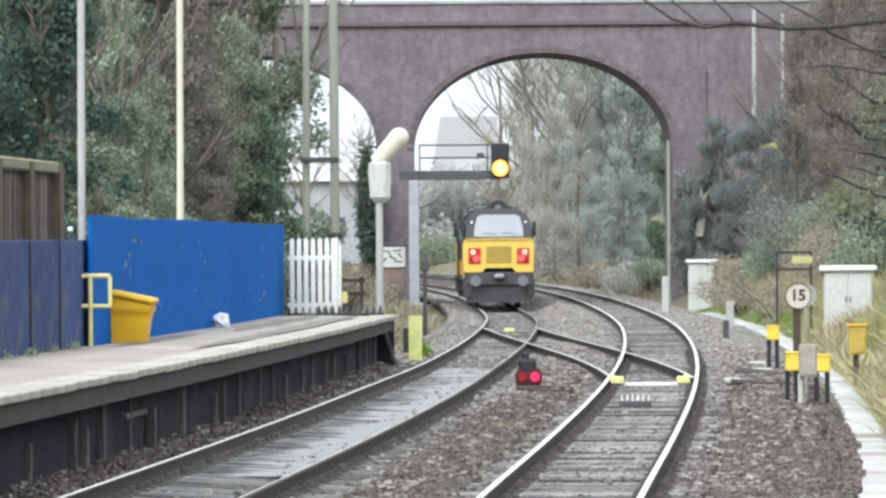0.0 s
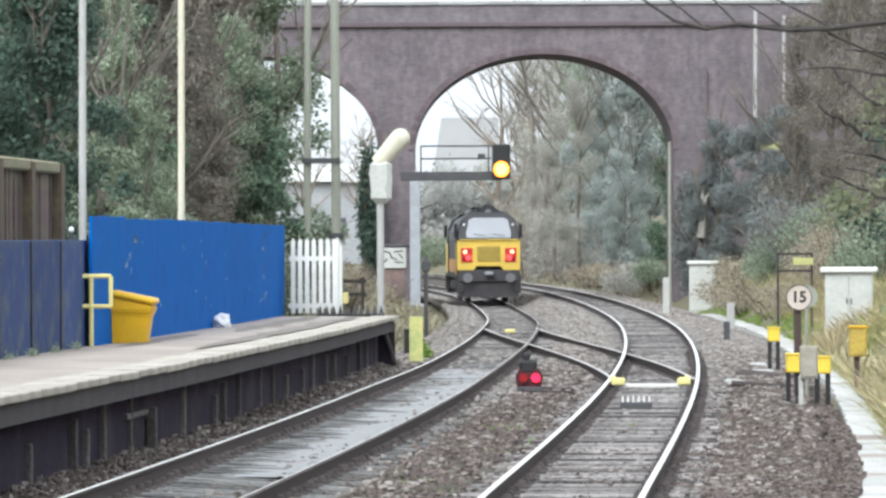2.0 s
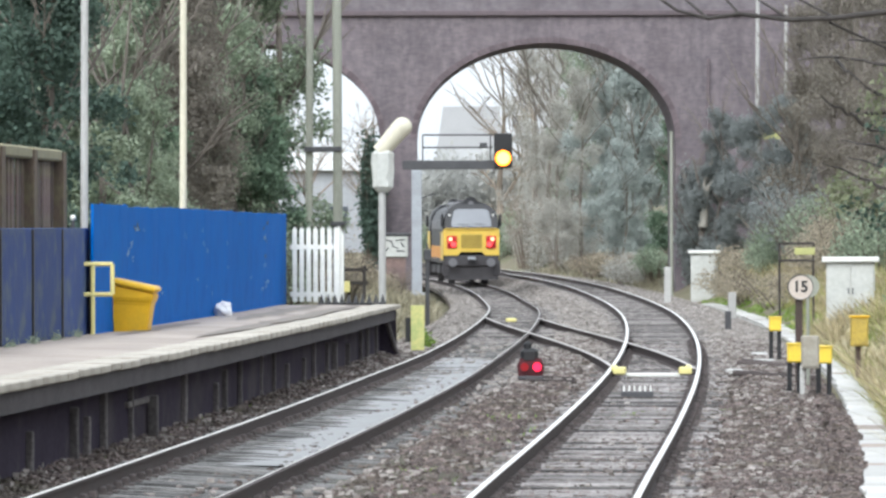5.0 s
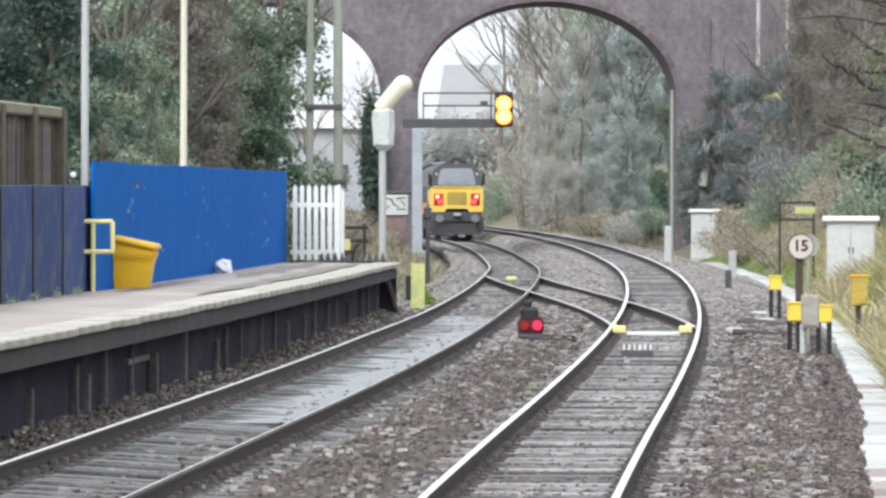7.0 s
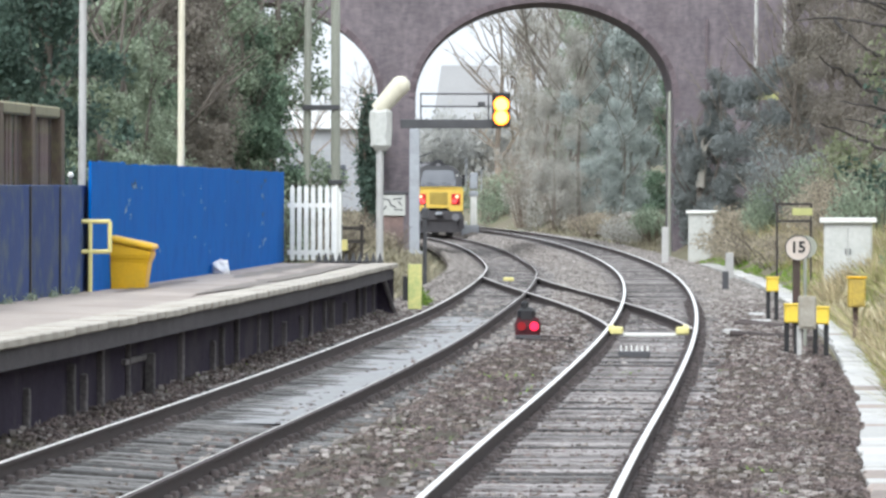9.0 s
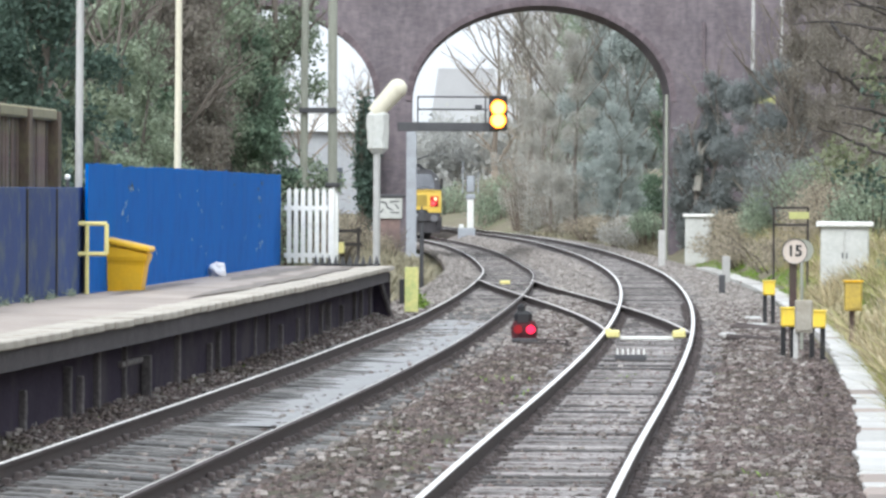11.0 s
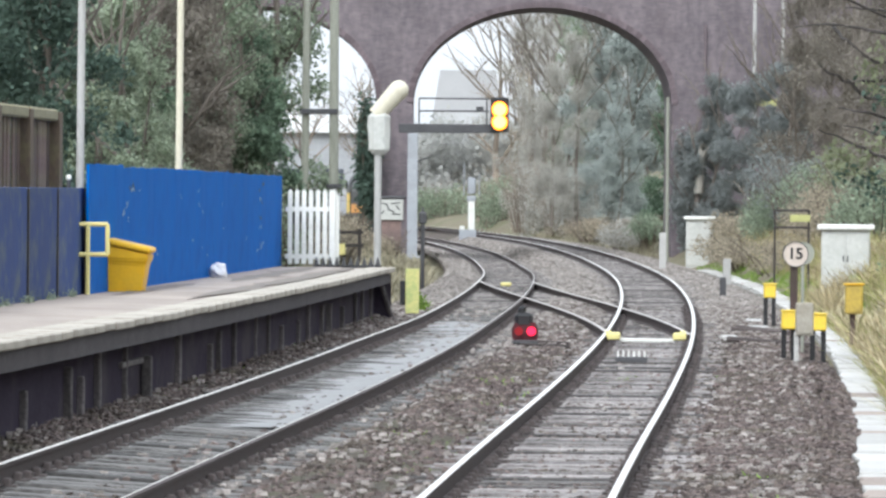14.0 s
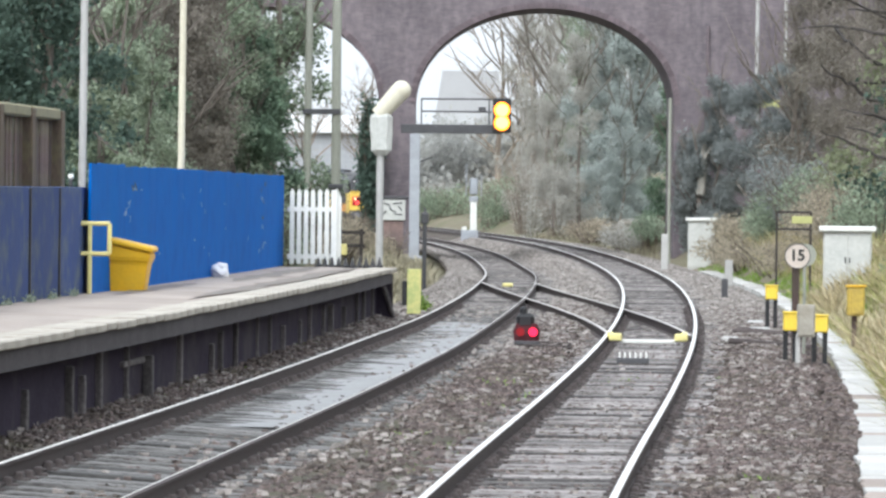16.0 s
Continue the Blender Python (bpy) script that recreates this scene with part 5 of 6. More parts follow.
def build_lineside():
    # round speed sign on a wooden post
    d = 92.0
    s = 10000 / d
    x = (1417 - 784) / s
    g = thing("speed_sign", Matrix.Translation((x, d, -0.4)), "round white speed sign reading 15 on a wooden post", "sign")
    zc = EYE - (436 - 328) / s + 0.4
    part("post", bar(B(), (-0.02, 0.05, (zc + 0.1) / 2), (0.12, 0.1, zc + 0.1), bevel=0.01), "oldwood", g)
    disc = part("disc", rod(B(), (0, -0.03, zc), (0, 0.0, zc), 0.2, sides=40), "sign_face", g, "faded cream disc")
    rim = B()
    for k in range(40):
        a = 2 * math.pi * (k + 0.5) / 40
        bar(rim, (0.205 * math.cos(a), -0.025, zc + 0.205 * math.sin(a)), (0.014, 0.05, 0.036), Matrix.Rotation(-a, 4, "Y"))
    part("rim", rim, "dark_steel", disc)
    font = bpy.data.curves.new("digits", "FONT")
    font.body, font.size, font.align_x, font.align_y, font.extrude = "15", 0.25, "CENTER", "CENTER", 0.002
    font.offset = 0.008
    tmp = new("digits", font)
    me = bpy.data.meshes.new_from_object(tmp.evaluated_get(bpy.context.evaluated_depsgraph_get()))
    bpy.data.objects.remove(tmp)
    me.materials.clear()
    me.materials.append(MAT["ink"])
    t = new("digits", me)
    t.parent, t.matrix_basis = disc, pose(0, -0.036, zc, 90, 0, 0)
    # a second disc seen edge-on behind
    g2 = thing("sign_back", Matrix.Translation((x + 0.2, d + 1.2, -0.4)), "weathered sign disc behind the speed sign", "sign")
    part("disc", rod(B(), (0, 0, zc), (0, 0.02, zc), 0.19, sides=30), "pole_wood", g2)
    part("post", rod(B(), (0, 0.03, 0), (0, 0.03, zc), 0.03), "pole_wood", g2)
    # yellow-topped boxes on dark legs
    for px, top, low, wide, d in ((1406, 535, 622, 25, 88), (1458, 540, 620, 28, 89), (1372, 488, 554, 21, 108)):
        s = 10000 / d
        z0, z1 = EYE - (low - 328) / s, EYE - (top - 328) / s
        b = thing("junction_box", Matrix.Translation(((px - 784) / s, d, z0)), "yellow trackside box on two dark legs", "junction box", group="trackside boxes")
        w, h = wide / s, z1 - z0
        body = part("body", bar(B(), (0, 0, h * 0.80), (w, 0.26, h * 0.38), bevel=0.02), "box_yellow", b)
        part("lid", bar(B(), (0, 0, h * 0.985), (w * 1.1, 0.3, 0.03), bevel=0.008), "box_yellow", body)
        for q in (-1, 1):
            part("leg", bar(B(), (q * w * 0.34, 0, h * 0.31 - 0.05), (0.075, 0.1, h * 0.62 + 0.1), bevel=0.008), "black", b)
    d = 87.0
    s = 10000 / d
    b = thing("relay_box", Matrix.Translation(((1434 - 784) / s, d, -0.35)), "grey metal relay box on a pale post", "junction box")
    z0, z1 = EYE - (580 - 328) / s + 0.35, EYE - (522 - 328) / s + 0.35
    part("body", bar(B(), (0, 0, (z0 + z1) / 2), (0.27, 0.2, z1 - z0), bevel=0.015), "beige_steel", b)
    part("post", bar(B(), (-0.12, 0.05, z0 / 2), (0.07, 0.07, z0 + 0.1), bevel=0.008), "concrete", b)
    part("door", bar(B(), (0, -0.11, (z0 + z1) / 2), (0.22, 0.02, (z1 - z0) * 0.85), bevel=0.005), "beige_steel", b)
    build_cabinet((1247 - 784) * 0.0212, 212, 1.0, 1.87, -0.45)
    build_cabinet((1506 - 784) * 0.0131, 131, 1.12, 1.5, 0.1)
    # small posts and slabs
    for px, top, low, wide, d, mat, label in ((1296, 445, 478, 14, 150, "concrete", "short pale concrete marker post"), (1182, 400, 455, 12, 190, "concrete", "slim pale concrete post"), (1289, 478, 502, 11, 140, "dark_steel", "small dark stump beside the cable trough"), (1519, 540, 575, 9, 95, "oldwood", "rotting timber post in dry grass")):
        s = 10000 / d
        z0, z1 = EYE - (low - 328) / s - 0.2, EYE - (top - 328) / s
        single("marker_post", bar(B(), (0, 0, (z1 - z0) / 2), (wide / s, 0.12, z1 - z0), bevel=0.015), mat, Matrix.Translation(((px - 784) / s, d, z0)), label, "post")
    s = 10000 / 94.8
    z0, z1 = EYE - (541 - 328) / s, EYE - (490 - 328) / s
    b = thing("lineside_box", Matrix.Translation(((1521 - 784) / s, 94.8, z0)), "weathered yellow box on a timber post in the grass", "junction box")
    body = part("body", bar(B(), (0, 0, (z1 - z0) / 2), (0.29, 0.2, z1 - z0), bevel=0.015), "yellow_old", b)
    part("door", bar(B(), (0.02, -0.105, (z1 - z0) / 2), (0.2, 0.02, (z1 - z0) * 0.84), bevel=0.006), "yellow_old", body)
    part("lid", bar(B(), (0, 0, z1 - z0 + 0.015), (0.34, 0.25, 0.035), bevel=0.008), "yellow", body)
    for px, py, w, dd in ((1345, 570, 0.32, 0.5), (1352, 582, 0.4, 0.3), (1300, 600, 0.3, 0.2)):
        d = 27600 / (py - 328) * 0.99
        single("concrete_slab", bar(B(), (0, 0, 0), (w, dd, 0.12), Matrix.Rotation(0.1, 4, "X"), bevel=0.02), "concrete", Matrix.Translation(((px - 784) * d / 10000, d, -0.17)), "loose concrete slab lying in the cess", "slab")
    # timber frame with a yellow-green plate on the bank
    d = 140.0
    s = 10000 / d
    fr = thing("plate_frame", Matrix.Translation(((1410 - 784) / s, d, 0.3)), "dark frame carrying a yellow-green plate on the bank", "sign")
    zt, zb = EYE - (359 - 328) / s - 0.3, EYE - (389 - 328) / s - 0.3
    for q in (-0.42, 0.42):
        part("post", bar(B(), (q, 0, zt / 2 - 0.2), (0.05, 0.05, zt + 0.4), bevel=0.006), "bark_dark", fr)
    for z in (zt, zb):
        part("rail", bar(B(), (0, -0.03, z), (0.9, 0.05, 0.06), bevel=0.006), "bark_dark", fr)
    part("plate", bar(B(), (0.2, -0.07, (zt + zb) / 2 + 0.02), (0.5, 0.03, 0.18), bevel=0.008), "moss_plate", fr, "yellow-green weathered plate")
    d = 150.0
    s = 10000 / d
    single("cable_box", bar(B(), (0, 0, 0.13), (0.3, 0.25, 0.3), bevel=0.02), "pale_yellow", Matrix.Translation(((610 - 784) / s, d, EYE - (442 - 328) / s)), "small pale yellow box beyond the platform end", "junction box")
    d = 84.0
    s = 10000 / d
    w = thing("small_lamp", Matrix.Translation(((130 - 784) / s, d, PLAT_Z)), "small white-topped lamp on a dark stem", "lamp")
    part("stem", rod(B(), (0, 0, 0), (0, 0, 1.66), 0.03), "dark_steel", w)
    bm = B()
    bmesh.ops.create_uvsphere(bm, u_segments=12, v_segments=8, radius=0.045, matrix=Matrix.Translation((0, 0, 1.70)))
    part("globe", bm, "white", w)
    # thin dark marker post beyond the platform end
    d = 145.0
    s = 10000 / d
    p = thing("marker_lamp_post", Matrix.Translation(((757 - 784) / s, d, -0.3)), "thin dark post with a small finial lamp", "post")
    part("pole", rod(B(), (0, 0, 0), (0, 0, 1.95), 0.055), "dark_steel", p)
    part("head", bar(bar(B(), (0, 0, 2.02), (0.2, 0.16, 0.3), bevel=0.03), (0, 0, 2.2), (0.09, 0.09, 0.2), taper=0.3), "dark_steel", p)
    # yellow and black end marker
    d = 116.0
    s = 10000 / d
    p = thing("end_marker", Matrix.Translation(((729 - 784) / s, d, -0.3)), "yellow and black platform end marker board", "sign")
    part("board", bar(B(), (0.12, 0, 0.66), (0.28, 0.05, 0.92), bevel=0.01), "end_yellow", p, "yellow-green mossy board")
    part("band", bar(B(), (-0.07, 0.03, 0.62), (0.12, 0.05, 0.5), bevel=0.01), "black", p)
    # distant white-based signal
    d = 312.0
    s = 10000 / d
    p = thing("distant_signal", Matrix.Translation(((843 - 784) / s, d, -0.15)), "distant signal on a white post, its head in a grey cage", "signal")
    part("post", bar(B(), (0, 0, 1.3), (0.36, 0.3, 1.75), bevel=0.02), "white", p)
    part("plinth", bar(B(), (-0.2, 0, 0.1), (0.95, 0.4, 0.66), bevel=0.02), "galv", p)
    part("cap", bar(B(), (0, 0, 2.15), (0.5, 0.4, 0.3), bevel=0.04), "galv", p)
    part("head", bar(B(), (0, 0.05, 2.85), (0.46, 0.3, 0.9), bevel=0.05), "galv", p)
    for q in (-0.42, 0.42):
        part("cage_bar", bar(B(), (q, -0.05, 2.9 + (0.3 if q < 0 else 0)), (0.06, 0.5, 1.2 + (0.6 if q < 0 else 0)), bevel=0.01), "galv", p)
    part("foot_box", bar(B(), (-0.5, 0, 0.52), (0.26, 0.3, 0.2), bevel=0.02), "white", p)


def build_bagged_lamp():
    d = 117.0
    s = 10000 / d
    p = thing("sheeted_lamp", Matrix.Translation(((677 - 784) / s, d, 0.86)), "platform lamp post wrapped in white sheeting", "lamp post")
    z = lambda y: EYE - (y - 328) / s - 0.86
    part("post", rod(B(), (0, 0, -0.3), (0, 0, z(262)), 0.075, sides=12), "lamp_pole_grey", p)
    bm = bar(B(), (0.02, 0, (z(186) + z(268)) / 2), (0.44, 0.4, z(190) - z(268)), bevel=0.11)
    bmesh.ops.subdivide_edges(bm, edges=bm.edges[:], cuts=3)
    for v in bm.verts:
        v.co += 0.03 * noise.noise_vector(v.co * 5)
    part("wrapped_box", bm, "offwhite", p, "box wrapped in creased white sheeting")
    bm = rod(B(), (-0.05, 0, z(196)), (0.40, 0, z(152)), 0.17, 0.20, sides=20)
    bmesh.ops.create_uvsphere(bm, u_segments=20, v_segments=10, radius=0.205, matrix=Matrix.Translation((0.42, 0, z(151))))
    part("lamp_tube", bm, "lamp_pole", p, "slanting rounded tube in cream sheeting")


def build_poles():
    for px, w, d, u, base, high, mat, label in ((149, 0.055, 86, 0, 0.6, 9, "lamp_pole_grey", "tall pale grey lamp pole behind the fence"), (324, 0.058, 102, 0, 0.6, 10, "lamp_pole", "tall cream lamp pole behind the hoarding")):
        s = 10000 / d
        single("lamp_pole", rod(B(), (0, 0, 0), (0.04, 0, high), w * 1.1, w, sides=14), mat, Matrix.Translation(((px - 784) / s, d, base)), label, "pole", group="lamp poles")
    d = 150.0
    s = 10000 / d
    h = thing("twin_pole", Matrix.Translation(((574 - 784) / s, d, 0.2)), "pair of greenish timber poles joined by a dark crossbar", "telegraph pole")
    part("pole", rod(B(), (-0.42, 0, -0.3), (-0.34, 0.1, 10.5), 0.105, 0.095, sides=14), "pole_wood", h)
    part("pole", rod(B(), (0.38, 0, -0.3), (0.35, 0, 10.5), 0.13, 0.115, sides=14), "pole_wood", h)
    part("crossbar", bar(B(), (-0.02, -0.1, EYE - (190 - 328) / s - 0.2), (1.0, 0.12, 0.14), bevel=0.01), "dark_steel", h)
    part("collar", bar(B(), (0.37, -0.05, EYE - (322 - 328) / s - 0.2), (0.4, 0.3, 0.12), bevel=0.02), "dark_steel", h)
    for px, d, high, w in ((1340, 231, 11.7, 0.095), (1390, 232, 11.5, 0.08)):
        s = 10000 / d
        single("telegraph_pole", rod(B(), (0, 0, 0), (0.06, 0, high - 2.0), w, w * 0.8, sides=12), "lamp_pole_grey", Matrix.Translation(((px - 784) / s, d, 2.0)), "slim pale grey pole against the bridge", "pole", group="grey poles")
    s = 10000 / 230.7
    single("pole_plate", bar(B(), (0, 0, 0), (1.0, 0.05, 0.3), bevel=0.01), "moss_plate", Matrix.Translation(((1361 - 784) / s, 230.7, EYE - (168 - 328) / s)), "long yellow-green plate fixed to the grey pole", "sign")
    d = 218.0
    s = 10000 / d
    single("cable_pole", rod(B(), (0, 0, 0), (0, 0, 6.4), 0.065, 0.055, sides=12), "pole_wood", Matrix.Translation(((1189 - 784) / s, d, -0.3)), "slim grey pole beside the arch", "pole", group="grey poles")


def build_trough():
    """Concrete cable trough with one lid after another."""
    t = tagged(thing("cable_trough", Matrix(), "pale concrete cable trough with loose lids beside the track", "cable trough"), kind="structure")
    U = TRACK_GAP + 3.24
    side = [place(U + 0.15 * smooth(72, 100, 38 + 3.0 * i), 38 + 3.0 * i, -0.33) for i in range(56)]
    raw("trough_channel", *sweep([(-0.27, -0.25), (0.27, -0.25), (0.27, -0.03), (-0.27, -0.03)], side), "concrete", t)
    lids = [mesh_of("lid", bar(B(), (0, 0, 0), (0.54, 0.78, 0.06), bevel=0.012), "concrete") for _ in range(2)]
    dirty = mesh_of("lid", bar(B(), (0, 0, 0), (0.54, 0.78, 0.06), bevel=0.012), "concrete_dirty")
    rng = random.Random(12)
    d, jog = 40.0, 0.0
    while d < 200:
        o = new("lid", dirty if rng.random() < 0.85 * (1 - smooth(52, 60, d)) + 0.06 else rng.choice(lids))
        o.parent = t
        if rng.random() < 0.12:
            jog = rng.uniform(-0.07, 0.05)
        o.matrix_basis = stand(U + 0.15 * smooth(72, 100, d) + jog + rng.uniform(-0.03, 0.03), d, -0.32 + rng.uniform(-0.008, 0.008)) @ Matrix.Rotation(rng.uniform(-0.07, 0.07), 4, "Z") @ Matrix.Rotation(rng.uniform(-0.03, 0.03), 4, "X")
        d += 0.8


# ---- plants ----
def leaf_cloud(rng, blobs, count, size, flat=0.5):
    """Leaves as small bent cards scattered through lumpy blobs: (centre, radii)."""
    weights = np.array([b[1][0] * b[1][1] + b[1][2] * b[1][0] for b in blobs])
    pick = rng.choice(len(blobs), count, p=weights / weights.sum())
    c = np.array([b[0] for b in blobs], float)[pick]
    r = np.array([b[1] for b in blobs], float)[pick]
    n = rng.normal(size=(count, 3))
    n /= np.linalg.norm(n, axis=1)[:, None]
    pos = c + n * r * (0.2 + 0.85 * rng.random((count, 1)) ** 0.6) + rng.normal(scale=size * 1.5, size=(count, 3))
    a = rng.normal(size=(count, 3))
    a /= np.linalg.norm(a, axis=1)[:, None]
    b = np.cross(a, n + rng.normal(scale=0.6, size=(count, 3)))
    b /= np.linalg.norm(b, axis=1)[:, None] + 1e-9
    s = size * rng.uniform(0.5, 1.3, (count, 1))
    v = np.stack([pos - a * s, pos - b * s * 0.55, pos + a * s, pos + b * s * 0.55], 1).reshape(-1, 3)
    f = np.arange(count * 4).reshape(-1, 4)
    return v, f


def branches(rng, base, height, spread, limbs, r0, levels=2, lean=0.0):
    """Segments (a, b, ra, rb) of a trunk with limbs and twigs."""
    out = []
    base = Vector(base)
    tip = base + Vector((lean * height, rng.uniform(-0.05, 0.05) * height, height))

    def grow(a, b, ra, level):
        pts = [a]
        for k in range(1, 4):
            p = a.lerp(b, k / 3) + Vector([rng.uniform(-1, 1) * (b - a).length * 0.05 for _ in range(3)])
            pts.append(p)
        for k in range(3):
            out.append((pts[k], pts[k + 1], ra * (1 - 0.27 * k), ra * (1 - 0.27 * (k + 1))))
        if level <= 0:
            return
        n = limbs if level == levels else rng.randint(4, 6)
        for _ in range(n):
            t = rng.uniform(0.25, 1.0)
            p = a.lerp(b, t)
            ang = rng.uniform(0, 6.28)
            ln = (b - a).length * rng.uniform(0.3, 0.6) * (1.15 - 0.5 * t)
            way = ((b - a).normalized() * rng.uniform(0.5, 1.0) + Vector((math.cos(ang), math.sin(ang), 0.15)) * spread).normalized()
            grow(p, p + way * ln, ra * (1 - 0.7 * t) * 0.6 + 0.006, level - 1)
    grow(base, tip, r0, levels)
    return out


def limb_mesh(segs, sides=5):
    vs, fs = [], []
    for a, b, ra, rb in segs:
        w = (b - a).normalized()
        p = w.orthogonal().normalized()
        q = w.cross(p)
        k0 = len(vs)
        for c, r in ((a, ra), (b, rb)):
            for i in range(sides):
                an = 2 * math.pi * i / sides
                vs.append(c + (p * math.cos(an) + q * math.sin(an)) * r)
        for i in range(sides):
            j = (i + 1) % sides
            fs.append((k0 + i, k0 + j, k0 + sides + j, k0 + sides + i))
    return vs, fs


def tree(x, d, z, height, wide, leaf, count, size, seed, label, bark="bark", low=0.1, bare=False, lean=0.0, limbs=9, blobs_n=16):
    t = thing("tree", Matrix.Translation((x, d, z)), label, "tree")
    rng, prng = np.random.default_rng(seed), random.Random(seed)
    segs = branches(prng, (0, 0, -0.3), height, 0.75 if bare else 0.6, limbs, height * (0.022 if bare else 0.013), 3 if bare else 2, lean)
    raw("trunk", *limb_mesh(segs), bark, t)
    if count:
        blobs = []
        for _ in range(int(blobs_n * 2.2)):
            h = prng.uniform(low, 0.97)
            reach = wide * (1 - 0.75 * max(0, h - 0.35) / 0.65) * prng.uniform(0.15, 0.85)
            an = prng.uniform(0, 6.28)
            r = prng.uniform(0.14, 0.32) * wide
            blobs.append(((math.cos(an) * reach + lean * h * height, math.sin(an) * reach, h * height), (r, r, r * prng.uniform(0.7, 1.2))))
        raw("crown", *leaf_cloud(rng, blobs, int(count * 2.0), size * 0.72), leaf, t)
    return t


def bush(x, d, z, rx, ry, rz, leaf, count, size, seed, label, stems=30, stem_mat="twig_dark", name="bush"):
    t = thing(name, Matrix.Translation((x, d, z)), label, name)
    rng, prng = np.random.default_rng(seed), random.Random(seed)
    segs = []
    for _ in range(stems):
        an, k = prng.uniform(0, 6.28), prng.uniform(0.3, 1.05)
        a = Vector((math.cos(an) * rx * k * 0.4, math.sin(an) * ry * k * 0.4, -0.2))
        b = Vector((math.cos(an) * rx * k, math.sin(an) * ry * k, rz * prng.uniform(0.5, 1.25)))
        m = a.lerp(b, 0.5) + Vector((0, 0, rz * 0.25))
        segs += [(a, m, 0.025, 0.016), (m, b, 0.016, 0.006)]
        for _ in range(4):
            p = m.lerp(b, prng.random())
            segs.append((p, p + Vector((prng.uniform(-1, 1), prng.uniform(-1, 1), prng.uniform(-0.3, 1))) * 0.3 * rz, 0.01, 0.004))
    if segs:
        tagged(raw("stem_tangle", *limb_mesh(segs, 4), stem_mat, t), kind="stuff")
    blobs = []
    for _ in range(10):
        an, k = prng.uniform(0, 6.28), prng.uniform(0, 0.8)
        r = prng.uniform(0.25, 0.5)
        blobs.append(((math.cos(an) * rx * k, math.sin(an) * ry * k, rz * prng.uniform(0.2, 0.8)), (rx * r, ry * r, rz * r)))
    raw("foliage", *leaf_cloud(rng, blobs, int(count * 1.4), size * 0.85), leaf, t)
    return t


def grass(name, spots, count, lo, hi, mat, seed, label, width=0.012, droop=0.35):
    """Blades of grass on the ground inside stretches (u0, u1, d0, d1)."""
    rng = np.random.default_rng(seed)
    vs, fs = [], []
    for u0, u1, d0, d1, share in spots:
        for _ in range(int(count * share)):
            u, d = rng.uniform(u0, u1), rng.uniform(d0, d1)
            if noise.noise(Vector((u * 0.8, d * 0.25, seed))) < -0.15:
                continue
            p = place(u, d, (float(np.interp(u, BED_U, BED_Z)) if -2 < u < 6.69 else ground_z(u, d)) - 0.03)
            h = rng.uniform(lo, hi) * (0.75 + 0.9 * noise.noise(Vector((u * 1.7, d * 0.45, seed + 3))))
            an = rng.uniform(0, 6.28)
            w = Vector((math.cos(an), math.sin(an), 0)) * width
            bend = Vector((rng.normal(0, droop), rng.normal(0, droop), 0)) * h
            k = len(vs)
            vs += [p - w, p + w, p + bend * 0.4 + Vector((0, 0, h * 0.65)) + w * 0.8, p + bend * 0.4 + Vector((0, 0, h * 0.65)) - w * 0.8, p + bend + Vector((0, 0, h))]
            fs += [(k, k + 1, k + 2, k + 3), (k + 3, k + 2, k + 4)]
    return tagged(raw(name, vs, fs, mat, kind="stuff", label=label), category="grass")


def px(x, y, d):
    """World x and z of a sight line at depth d, from the level view."""
    return (x - 784) * d / 10000, EYE - (y - 328) * d / 10000


